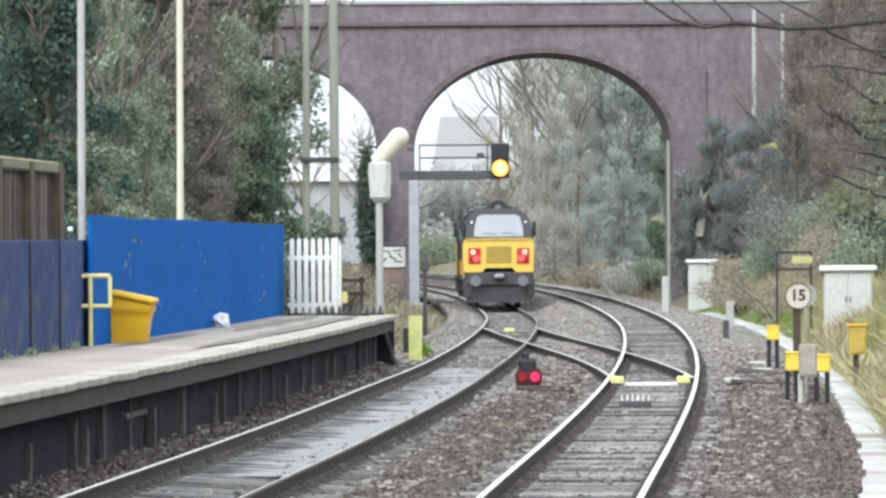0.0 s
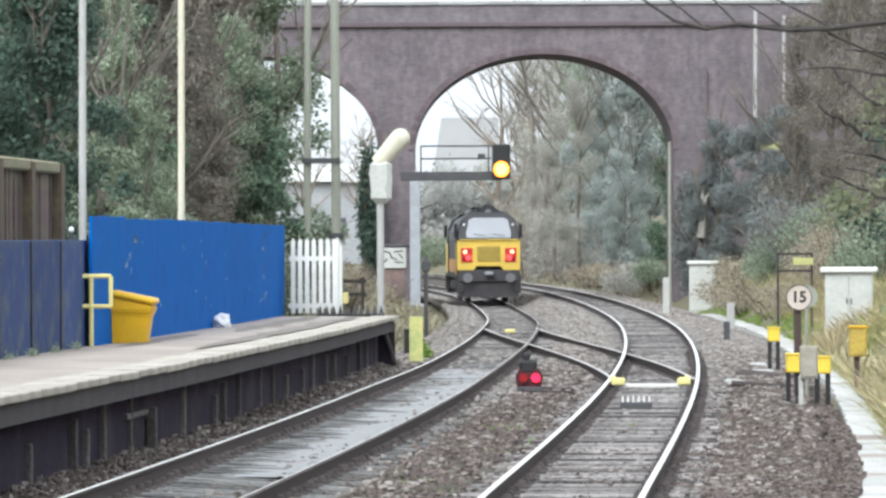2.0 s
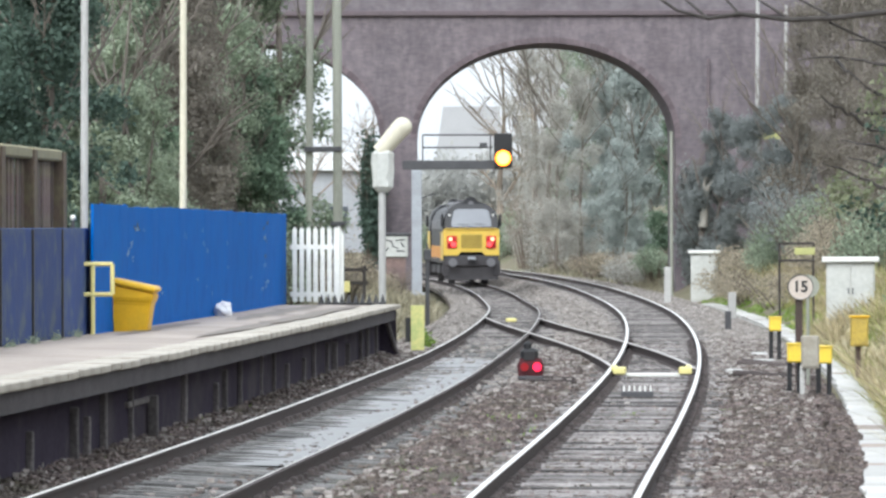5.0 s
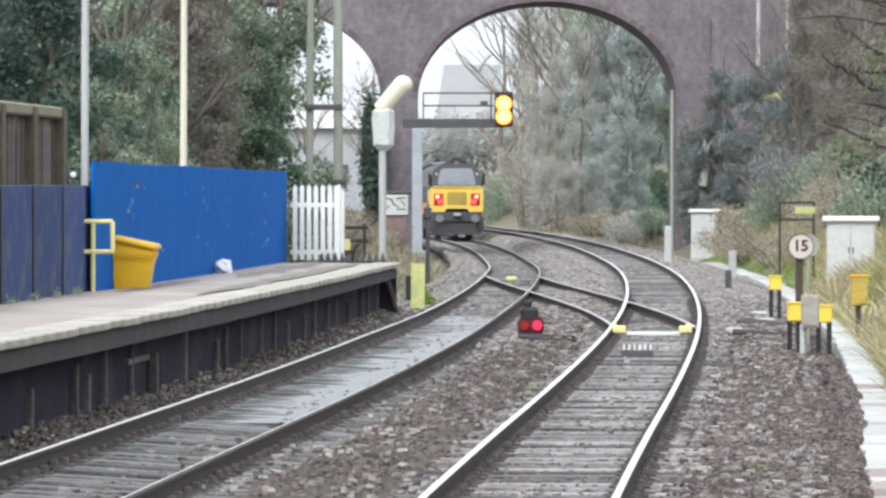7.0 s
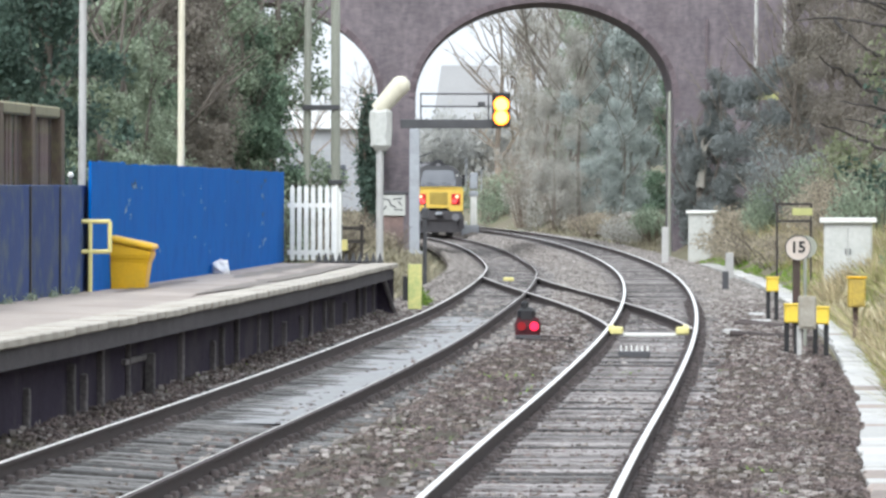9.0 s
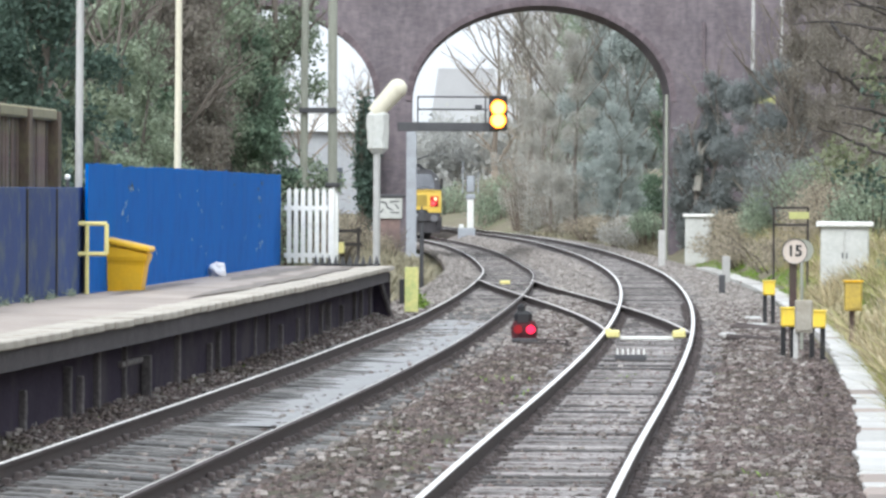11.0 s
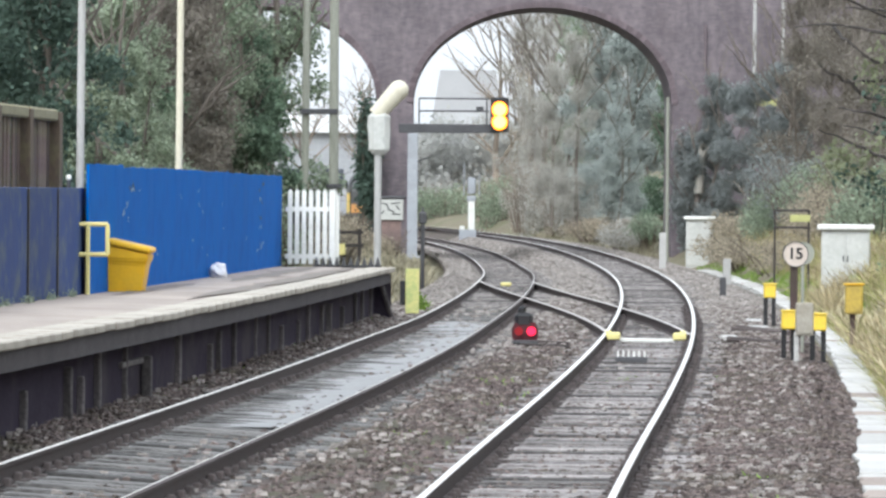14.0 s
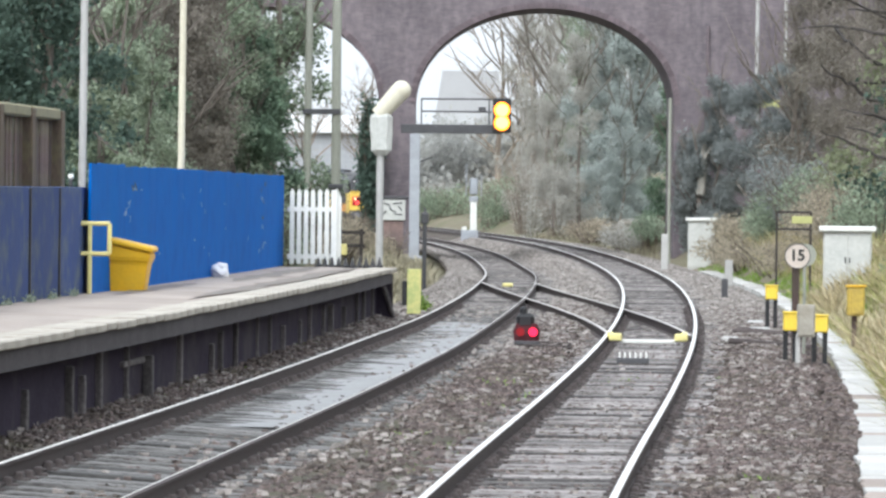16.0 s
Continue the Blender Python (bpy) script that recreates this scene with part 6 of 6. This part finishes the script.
def build_left_trees():
    spec = [
        (20, 128, 11.5, 2.6, "leaf_dark", 14000, 0.11, "dark evergreen tree thick with ivy"),
        (95, 112, 8.0, 1.7, "leaf_dark", 9000, 0.10, "dark holly tree behind the blue fence"),
        (178, 121, 8.6, 1.5, "leaf_pale", 11000, 0.09, "evergreen tree with pale green leaves"),
        (250, 142, 11.5, 2.2, "leaf_pale", 7500, 0.10, "pale shrub-like tree behind the hoarding"),
        (330, 150, 12.0, 2.6, "leaf_brown", 5200, 0.09, "bare winter tree with a few brown leaves"),
        (405, 145, 9.5, 2.0, "leaf_dull", 11000, 0.09, "half-bare tree with greyish leaves"),
        # this tree's haziness is put into its pale leaf colour
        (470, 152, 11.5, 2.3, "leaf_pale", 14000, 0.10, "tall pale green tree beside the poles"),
        (455, 140, 5.2, 1.3, "leaf_mid", 6500, 0.10, "dark evergreen shrub behind the hoarding"),
        (360, 137, 4.8, 1.6, "leaf_dull", 7500, 0.075, "brown winter shrub behind the hoarding"),
        (215, 122, 4.5, 1.2, "leaf_pale", 4500, 0.08, "pale leafy shrub behind the hoarding"),
        (215, 127, 8.6, 1.6, "leaf_mid", 13000, 0.08, "green-leaved tree behind the hoarding"),
        (300, 128, 8.8, 1.8, "leaf_dull", 13000, 0.075, "dense twiggy winter tree behind the hoarding"),
        (170, 150, 12.5, 2.2, "leaf_mid", 9000, 0.10, "green ivy-clad tree behind the hoarding"),
        (218, 118, 6.6, 0.9, "leaf_light", 7000, 0.075, "slender pale-leaved tree behind the hoarding"),
        (268, 120, 5.0, 1.1, "leaf_light", 5000, 0.065, "pale leafy young tree behind the hoarding"),
        (420, 139, 7.0, 1.2, "leaf_pale", 5000, 0.07, "pale green shrub beside the poles"),
        (-20, 150, 13, 3.0, "leaf_mid", 10000, 0.12, "large ivy-covered tree behind the fences"),
        (150, 165, 13.5, 3.0, "leaf_mid", 9000, 0.12, "tall ivy-covered tree behind the hoarding"),
        (290, 178, 14, 3.2, "leaf_brown", 6000, 0.10, "tall bare tree with brown leaves"),
        (380, 190, 14, 2.6, "leaf_mid", 9000, 0.12, "tall green tree near the bridge"),
    ]
    for i, (sx, d, h, w, leaf, n, size, label) in enumerate(spec):
        x, _ = px(sx, 328, d)
        tree(x, d, 1.0, h, w, leaf, n, size, 100 + i, label, low=0.04, limbs=10, blobs_n=22)


def build_right_trees():
    spec = [
        (1275, 228, 6.4, 1.4, "ivy_dull", 17000, 0.075, 0.0, "ivy-covered tree in front of the bridge"),
        (1340, 224, 6.8, 1.9, "ivy_dull", 17000, 0.075, 0.0, "dark ivy-clad tree on the bank"),
        (1232, 231, 4.6, 0.9, "ivy_dull", 5000, 0.08, 0.0, "ivy-grown stump at the foot of the arch"),
        (1395, 220, 6.2, 1.7, "ivy_dull", 13000, 0.075, 0.0, "dull green ivy-clad tree on the bank"),
        (1420, 215, 9.5, 2.2, "leaf_dull", 7000, 0.08, 0.0, "brown winter tree on the bank"),
        (1500, 205, 10.5, 2.4, "leaf_dull", 8000, 0.08, 0.0, "brown leafless tree on the bank"),
        (1600, 190, 10.5, 2.6, "leaf_dull", 7000, 0.09, 0.0, "green leafy tree on the bank"),
        (1478, 226, 10.5, 1.9, "leaf_dull", 15000, 0.06, 0.0, "tangled grey-brown winter tree before the bridge"),
        (1530, 222, 10.5, 2.6, "leaf_dull", 15000, 0.06, 0.0, "dense grey-brown winter tree before the bridge"),
    ]
    for i, (sx, d, h, w, leaf, n, size, lean, label) in enumerate(spec):
        x, _ = px(sx, 328, d)
        u = x - line_x(d)
        tree(x, d, ground_z(u, d), h, w, leaf, n, size, 200 + i, label, low=0.06, lean=lean, limbs=9, blobs_n=18)
    x, _ = px(1222, 328, 228)
    t = thing("tree", Matrix.Translation((x, 228, 0.6)), "pale bare forked trunk beside the arch", "tree")
    prng = random.Random(33)
    raw("trunk", *limb_mesh(branches(prng, (0.5, 0, 0), 4.6, 0.5, 5, 0.15, 1, -0.05), 7), "bark", t)
    raw("limb", *limb_mesh(branches(prng, (0.5, 0, 1.8), 2.6, 0.3, 3, 0.2, 1, 0.12), 7), "bark_pale", t)
    for i, (sx, d, rx, ry, rz, leaf, n, size, label) in enumerate((
        (1330, 190, 2.2, 8, 0.9, "leaf_brown", 6500, 0.05, "brown bramble thicket on the bank"),
        (1400, 170, 2.3, 8, 0.75, "leaf_brown", 7500, 0.045, "withered bramble thicket on the bank"),
        (1490, 165, 1.9, 7, 1.7, "leaf_brown", 9000, 0.05, "pale withered bramble thicket on the bank"),
        (1560, 150, 1.6, 6, 2.2, "leaf_pale", 5500, 0.07, "green bramble thicket on the bank"),
        (1390, 196, 1.9, 6, 1.9, "leaf_pale", 8000, 0.06, "pale green bramble thicket below the trees"),
        (1450, 185, 2.1, 6, 2.0, "leaf_pale", 9000, 0.06, "pale green bramble thicket on the rising bank"),
        (1515, 172, 1.8, 6, 2.1, "leaf_fresh", 7000, 0.06, "yellow-green bramble thicket on the bank"),
        (1445, 190, 2.3, 6, 2.6, "ivy_dull", 6000, 0.08, "dull ivy-grown shrub on the bank"),
        (1540, 180, 2.2, 6, 3.0, "leaf_dull", 6000, 0.08, "brown shrub on the bank"),
        (1325, 208, 1.3, 5, 0.8, "leaf_brown", 4000, 0.07, "brown shrub below the bridge"),
        (1120, 262, 1.6, 6, 1.2, "twig_pale", 2500, 0.08, "brown scrub beyond the arch"),
    )):
        x, _ = px(sx, 328, d)
        u = x - line_x(d)
        bush(x, d, ground_z(u, d), rx, ry, rz, leaf, n, size, 300 + i, label, stems=14 if leaf == "leaf_brown" else 40)


def build_far():
    # woods beyond the bridge, their colours paled to stand in for haze
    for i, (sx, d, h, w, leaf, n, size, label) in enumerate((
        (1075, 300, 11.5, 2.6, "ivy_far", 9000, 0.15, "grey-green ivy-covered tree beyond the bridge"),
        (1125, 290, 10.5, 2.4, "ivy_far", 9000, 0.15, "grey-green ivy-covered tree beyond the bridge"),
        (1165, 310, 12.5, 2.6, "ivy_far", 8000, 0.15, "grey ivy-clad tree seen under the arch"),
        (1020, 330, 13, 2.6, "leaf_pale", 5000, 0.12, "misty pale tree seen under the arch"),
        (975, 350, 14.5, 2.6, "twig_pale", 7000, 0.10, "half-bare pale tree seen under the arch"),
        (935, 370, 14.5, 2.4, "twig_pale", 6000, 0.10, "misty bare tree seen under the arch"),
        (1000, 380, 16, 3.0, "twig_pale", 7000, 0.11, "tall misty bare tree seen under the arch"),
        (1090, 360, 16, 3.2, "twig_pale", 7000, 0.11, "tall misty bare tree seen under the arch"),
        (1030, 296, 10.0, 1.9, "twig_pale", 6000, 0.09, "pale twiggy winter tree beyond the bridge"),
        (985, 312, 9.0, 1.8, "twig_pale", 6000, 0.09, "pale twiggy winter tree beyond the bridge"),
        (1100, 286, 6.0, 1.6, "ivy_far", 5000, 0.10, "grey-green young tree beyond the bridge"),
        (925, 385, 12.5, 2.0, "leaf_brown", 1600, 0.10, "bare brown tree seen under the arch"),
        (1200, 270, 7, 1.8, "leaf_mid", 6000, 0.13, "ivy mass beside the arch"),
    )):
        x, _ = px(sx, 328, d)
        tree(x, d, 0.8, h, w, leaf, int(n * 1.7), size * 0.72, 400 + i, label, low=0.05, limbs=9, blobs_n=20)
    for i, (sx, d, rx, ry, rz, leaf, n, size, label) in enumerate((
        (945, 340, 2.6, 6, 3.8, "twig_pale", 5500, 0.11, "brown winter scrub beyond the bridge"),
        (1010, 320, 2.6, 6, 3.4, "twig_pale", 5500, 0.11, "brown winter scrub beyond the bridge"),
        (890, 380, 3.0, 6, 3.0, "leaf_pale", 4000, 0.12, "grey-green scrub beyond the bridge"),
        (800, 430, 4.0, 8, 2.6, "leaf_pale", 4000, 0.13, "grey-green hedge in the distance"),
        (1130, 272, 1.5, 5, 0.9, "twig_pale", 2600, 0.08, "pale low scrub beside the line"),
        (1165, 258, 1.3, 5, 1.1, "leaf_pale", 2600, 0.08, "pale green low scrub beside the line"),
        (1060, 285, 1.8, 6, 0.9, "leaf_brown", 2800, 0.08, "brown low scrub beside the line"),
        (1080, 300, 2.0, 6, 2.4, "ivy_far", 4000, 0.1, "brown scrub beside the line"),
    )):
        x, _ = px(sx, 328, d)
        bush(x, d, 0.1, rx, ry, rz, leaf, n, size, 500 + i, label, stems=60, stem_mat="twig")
    for i, (sx, d, h) in enumerate(((652, 420, 10), (545, 400, 9), (890, 420, 14), (945, 400, 14))):
        x, _ = px(sx, 328, d)
        tree(x, d, 0.8, h, 3.0, "leaf_brown", 250, 0.12, 600 + i, "bare winter tree in the far distance", bark="twig", bare=True, limbs=10)
    # woods on the skyline, painted the pale grey of haze
    rng, prng = np.random.default_rng(44), random.Random(44)
    blobs = []
    for k in range(70):
        x = -55 + 1.2 * k + prng.uniform(-1, 1)
        h = 7.6 + 2.4 * noise.noise(Vector((x * 0.08, 3, 0))) + prng.uniform(-0.8, 0.8)
        for z in (h * 0.25, h * 0.6, h * 0.9):
            blobs.append(((x + prng.uniform(-1, 1), 512 + prng.uniform(-10, 10), z), (2.0, 5, 1.5 + prng.random())))
    tagged(raw("distant_woods", *leaf_cloud(rng, blobs, 130000, 0.26), "woods_far", kind="stuff", label="winter woods on the skyline, painted pale grey for haze"), category="woods")
    # houses
    def house(x, d, z, w, depth, wall_h, roof_h, label, wall="render_wall", roof="slate", windows=3):
        hs = thing("house", Matrix.Translation((x, d, z)), label, "house")
        part("wall", bar(B(), (0, depth / 2, wall_h / 2), (w, depth, wall_h)), wall, hs)
        bm = prism(B(), [(-w / 2 - 0.3, wall_h), (w / 2 + 0.3, wall_h), (w / 2 - roof_h * 0.08, wall_h + roof_h), (-w / 2 + roof_h * 0.08, wall_h + roof_h)], depth, Matrix.Identity(4))
        part("roof", bm, roof, hs)
        for k in range(windows):
            wx = -w / 2 + w * (k + 0.5) / windows
            win = part("window", bar(B(), (wx, -0.03, wall_h * 0.6), (1.3, 0.1, 1.3)), "whiteroof", hs)
            part("pane", bar(B(), (wx, -0.09, wall_h * 0.6), (1.1, 0.04, 1.1)), "slate", win)
    # haze is put into the house's pale, close-toned wall and roof colours
    x, z = px(835, 190, 560)
    house(x, 560, 0.5, 6.2, 9, z - 0.5, 4.2, "grey house with a slate roof in the mist", windows=0)
    x, z = px(605, 238, 380)
    w = thing("warehouse", Matrix.Translation((x - 1.2, 430, 0.5)), "low grey building with a white-clad roof edge", "building")
    part("wall", bar(B(), (0, 4, 3.1), (9, 8, 6.2)), "far_cladding", w)
    part("roof_edge", bar(B(), (0, 3.8, 6.9), (9.6, 9, 1.35), bevel=0.05), "whiteroof", w, "white roof fascia")
    for k in range(3):
        part("window", bar(B(), (-2.8 + 2.8 * k, -0.03, 2.8), (1.6, 0.1, 1.4)), "window_dark", w)


def build_pier_side():
    """Things at the foot of the bridge pier."""
    d = 231.0
    x, z = px(700, 380, d)
    c = thing("graffiti_box", Matrix.Translation((x, d, 0.5)), "pale equipment box at the foot of the pier", "equipment cabinet")
    part("body", bar(B(), (0, 0, 1.13), (1.05, 0.7, 0.86), bevel=0.03), "offwhite", c)
    part("lid", bar(B(), (0, 0, 1.63), (1.3, 0.8, 0.12), bevel=0.03), "dark_steel", c)
    for q, (gx, gz, gl, ga) in enumerate(((-0.3, 1.38, 0.3, 0.25), (-0.12, 1.26, 0.26, 1.2), (0.2, 1.4, 0.38, -0.1), (0.3, 1.2, 0.25, 0.9), (0.02, 1.1, 0.3, 0.35), (-0.32, 1.02, 0.2, -0.9), (0.22, 0.95, 0.36, 0.05))):
        part("paint_stroke", bar(B(), (gx, -0.36, gz), (gl, 0.012, 0.05), Matrix.Rotation(ga, 4, "Y")), "dark_steel", c)
    part("stand", bar(B(), (0, 0.05, 0.2), (0.85, 0.6, 1.05)), "brick_brown", c)
    x, _ = px(655, 300, 234)
    bush(x, 234, 1.2, 0.42, 0.5, 4.4, "leaf_dark", 6000, 0.12, 71, "dark ivy climbing the bridge pier", stems=14, name="ivy")
    x, _ = px(1224, 300, 234)
    bush(x, 234, -0.3, 0.6, 0.9, 4.8, "ivy_dull", 7000, 0.10, 72, "dull ivy climbing the bridge beside the arch", stems=14, name="ivy")
    for i, (sx, d, rx, rz, leaf, n) in enumerate(((630, 190, 0.9, 1.0, "leaf_brown", 2500), (610, 160, 0.8, 0.9, "leaf_brown", 2000), (690, 215, 1.0, 0.9, "leaf_brown", 2200), (560, 165, 1.0, 1.4, "leaf_brown", 2500), (520, 140, 0.7, 1.8, "leaf_pale", 2600))):
        x, _ = px(sx, 328, d)
        bush(x, d, ground_z(x - line_x(d), d), rx, 3, rz, leaf, n, 0.06, 80 + i, "brown winter scrub beside the line", stems=40)
    x, _ = px(744, 328, 121)
    bush(x, 121, -0.35, 0.22, 0.5, 0.55, "moss", 900, 0.05, 90, "bright yellow-green weeds at the platform end", stems=0, name="weeds")
    x, _ = px(625, 400, 150)
    p = thing("low_fence", Matrix.Translation((x, 150, 0.6)), "low dark timber rail fence beyond the platform", "fence")
    for q in (-0.25, 0.3):
        part("post", bar(B(), (q, 0, 0.35), (0.09, 0.09, 0.9), bevel=0.01), "bark_dark", p)
    for q in (0.35, 0.7):
        part("rail", bar(B(), (0.02, 0, q), (0.75, 0.06, 0.09), bevel=0.01), "bark_dark", p)


def sweep_limb(points, r0, r1, sides=8):
    """One bent tapering limb through the points."""
    vs, fs = [], []
    for i, p in enumerate(points):
        w = (points[min(i + 1, len(points) - 1)] - points[max(i - 1, 0)]).normalized()
        a = w.orthogonal().normalized() if i == 0 else (a - w * a.dot(w)).normalized()
        q = w.cross(a)
        r = r0 + (r1 - r0) * i / (len(points) - 1)
        vs += [p + (a * math.cos(2 * math.pi * k / sides) + q * math.sin(2 * math.pi * k / sides)) * r for k in range(sides)]
    for i in range(len(points) - 1):
        fs += [(i * sides + k, i * sides + (k + 1) % sides, (i + 1) * sides + (k + 1) % sides, (i + 1) * sides + k) for k in range(sides)]
    return vs, fs


def build_near_branch():
    """Bare twigs hanging into the top corner, close to the camera."""
    t = thing("overhanging_branch", Matrix.Translation((0, 0, 0)), "dark bare overhanging branch with fine twigs", "branch")
    d = 34.0

    def P(x, y, dd=0.0):
        return Vector(((x - 784) * (d + dd) / 10000, d + dd, EYE - (y - 420) * (d + dd) / 10000))
    main = [P(1750, -10), P(1600, 38), P(1480, 52), P(1400, 55), P(1310, 44), P(1255, 52), P(1200, 38), P(1150, 4), P(1110, -25)]
    for a, b in (((1480, 52), (1380, 0)), ((1400, 55), (1330, 10)), ((1470, 60), (1600, 120)), ((1600, 120), (1700, 150)), ((1255, 52), (1180, -10)), ((1310, 44), (1250, -20))):
        raw("twig", *limb_mesh([(P(*a), P(*b, 0.3), 0.009, 0.006)], 7), "bark_dark", t)
    raw("branch", *sweep_limb(main, 0.02, 0.006), "bark_dark", t)
    prng = random.Random(4)
    d = 110.0
    tw = thing("thorn_shrub", Matrix.Translation((0, 0, 0)), "bare thorny shrub leaning in from the bank", "shrub")
    limbs = (
        ((1700, 150), (1568, 137), (1490, 122), (1412, 127)), ((1480, 124), (1505, 150), (1560, 186)),
        ((1700, 235), (1568, 222), (1500, 221), (1455, 190)), ((1505, 221), (1540, 250), (1600, 258)),
        ((1700, 400), (1568, 356), (1510, 328), (1456, 307)), ((1700, 200), (1568, 190), (1522, 172)),
        ((1700, 300), (1590, 292), (1530, 276), (1490, 270)), ((1690, 420), (1590, 402), (1535, 390)),
        ((1690, 330), (1570, 318), (1500, 300)), ((1680, 130), (1560, 96), (1500, 92)))
    for row in limbs:
        pts = [P(x, y, prng.uniform(-0.6, 0.6)) for x, y in row]
        bent = []
        for a, b in zip(pts, pts[1:]):
            for k in range(4):
                bent.append(a.lerp(b, k / 4) + Vector([prng.uniform(-0.035, 0.035) for _ in range(3)]))
        bent.append(pts[-1])
        raw("limb", *sweep_limb(bent, 0.045, 0.014, 7), "bark_dark", tw)
        segs = []
        for k in range(12):
            p = bent[prng.randrange(2, len(bent))]
            q = p + Vector((prng.uniform(-0.5, 0.15), prng.uniform(-0.3, 0.3), prng.uniform(-0.25, 0.3)))
            segs += [(p, q, 0.012, 0.007), (q, q + Vector((prng.uniform(-0.3, 0.1), 0, prng.uniform(-0.2, 0.25))), 0.007, 0.004)]
        tagged(raw("twig_tangle", *limb_mesh(segs, 5), "bark", tw), kind="stuff")
    raw("stem", *limb_mesh([(P(1720, 800), P(1690, 400), 0.12, 0.1), (P(1690, 400), P(1680, 80), 0.1, 0.05)], 9), "bark", tw)
    rng = np.random.default_rng(5)
    for mat, spots, count in (("leaf_fresh", ((1545, 200), (1552, 232), (1490, 348), (1555, 328), (1500, 370), (1530, 360), (1560, 390), (1575, 160), (1580, 250), (1470, 360)), 420),
                              ("leaf_dark", ((1508, 384), (1545, 398), (1556, 244), (1566, 420), (1575, 300)), 240)):
        c = [(tuple(P(x, y)), (0.26, 0.4, 0.13)) for x, y in spots]
        raw("leaves", *leaf_cloud(rng, c, count, 0.075), mat, tw)


# ---- put it together ----
build_ground()
build_bridge()
build_platform()
build_far_platform()
build_hoarding()
build_navy_fence()
build_brown_fence()
build_picket()
build_trespass_guard()
build_bin()
build_litter()
build_bracket()
loco = build_loco()
upper_lamp = build_gantry()
build_dwarf()
build_points_kit()
build_lineside()
build_bagged_lamp()
build_poles()
build_left_trees()
build_right_trees()
build_far()
build_pier_side()
build_near_branch()
grass("dry_grass", [(7.34, 8.6, 58, 135, 2.4), (8.2, 13, 90, 205, 3.2), (8.3, 9.4, 135, 230, 0.7)], 12000, 0.22, 0.8, "straw", 21, "tall pale dry grass on the bank", droop=0.5)
grass("bleached_grass", [(7.34, 8.6, 58, 135, 1.2), (8.2, 13, 90, 205, 1.6)], 5500, 0.25, 0.75, "straw_pale", 25, "bleached dead grass stems on the bank", droop=0.5)
for k in range(10):
    d = 72 + 7 * k
    u = 7.7 + 0.12 * (k * 7 % 10)
    bush(place(u, d).x, d, ground_z(u, d), 0.35, 1.2, 0.4, ("leaf_pale", "leaf_brown", "moss", "leaf_mid")[k % 4], 420, 0.045, 740 + k, "low bramble clump in the dry grass", stems=0, name="bramble")
grass("olive_grass", [(7.34, 9.0, 62, 140, 1.4), (8.0, 12, 100, 205, 1.6)], 14000, 0.2, 0.66, "grass_olive", 31, "yellow-green rough grass on the bank", droop=0.7)
grass("green_grass", [(7.28, 8.2, 60, 110, 0.9), (7.28, 8.5, 110, 210, 2.2), (-3.0, -2.0, 113, 140, 0.3)], 7000, 0.06, 0.22, "moss", 22, "short bright green grass along the trough")
grass("rough_grass", [(-7.5, -2.3, 114, 235, 1.0), (6.8, 11, 236, 330, 0.9), (-6, -2.4, 236, 330, 0.5)], 12000, 0.15, 0.6, "straw_dull", 26, "rough dull winter grass beside the line", width=0.02, droop=0.6)
grass("ballast_weeds", [(4.5, 5.1, 78, 83, 0.25), (3.4, 4.6, 78, 81, 0.12), (1.6, 2.6, 68, 78, 0.3), (1.5, 2.7, 52, 60, 0.25), (5.3, 6.0, 44, 52, 0.3), (5.2, 6.5, 60, 75, 0.15), (-1.9, -1.6, 60, 110, 0.3)], 1500, 0.03, 0.10, "moss", 23, "thin green weeds growing in the ballast", droop=0.6)
for k in range(9):
    bush(place(-3.98, 78.6 - 2.3 * k).x, 78.6 - 2.3 * k, PLAT_Z + 0.02, 0.06, 0.8, 0.09, "leaf_pale", 90, 0.025, 700 + k, "small pale weeds along the fence foot", stems=0, name="weeds")
build_trough()
build_crossover()
build_track("track_1", 0.0, "platform line with wet grey timber sleepers and bright rails", True)
build_track("track_2", TRACK_GAP, "second line with weathered sleepers and bright rails", False)
build_ballast()


def motions():
    walk(loco, [(t, loco_pose(d)) for t, d in ((0.0, 215.0), (1.75, 234.3), (3.5, 252.0), (5.25, 268.8), (7.0, 284.8), (9.0, 302.6), (11.5, 326.0), (12.5, 336.0), (14.25, 354.0), (16.0, 372.0))])
    # when the signal steps up, the lit lamp slides out, imitating switching on
    walk(upper_lamp, [(0.0, pose(0, -0.1, 0)), (6.4, pose(0, -0.1, 0)), (6.5, pose(0, -0.43, 0)), (16.0, pose(0, -0.43, 0))])


motions()
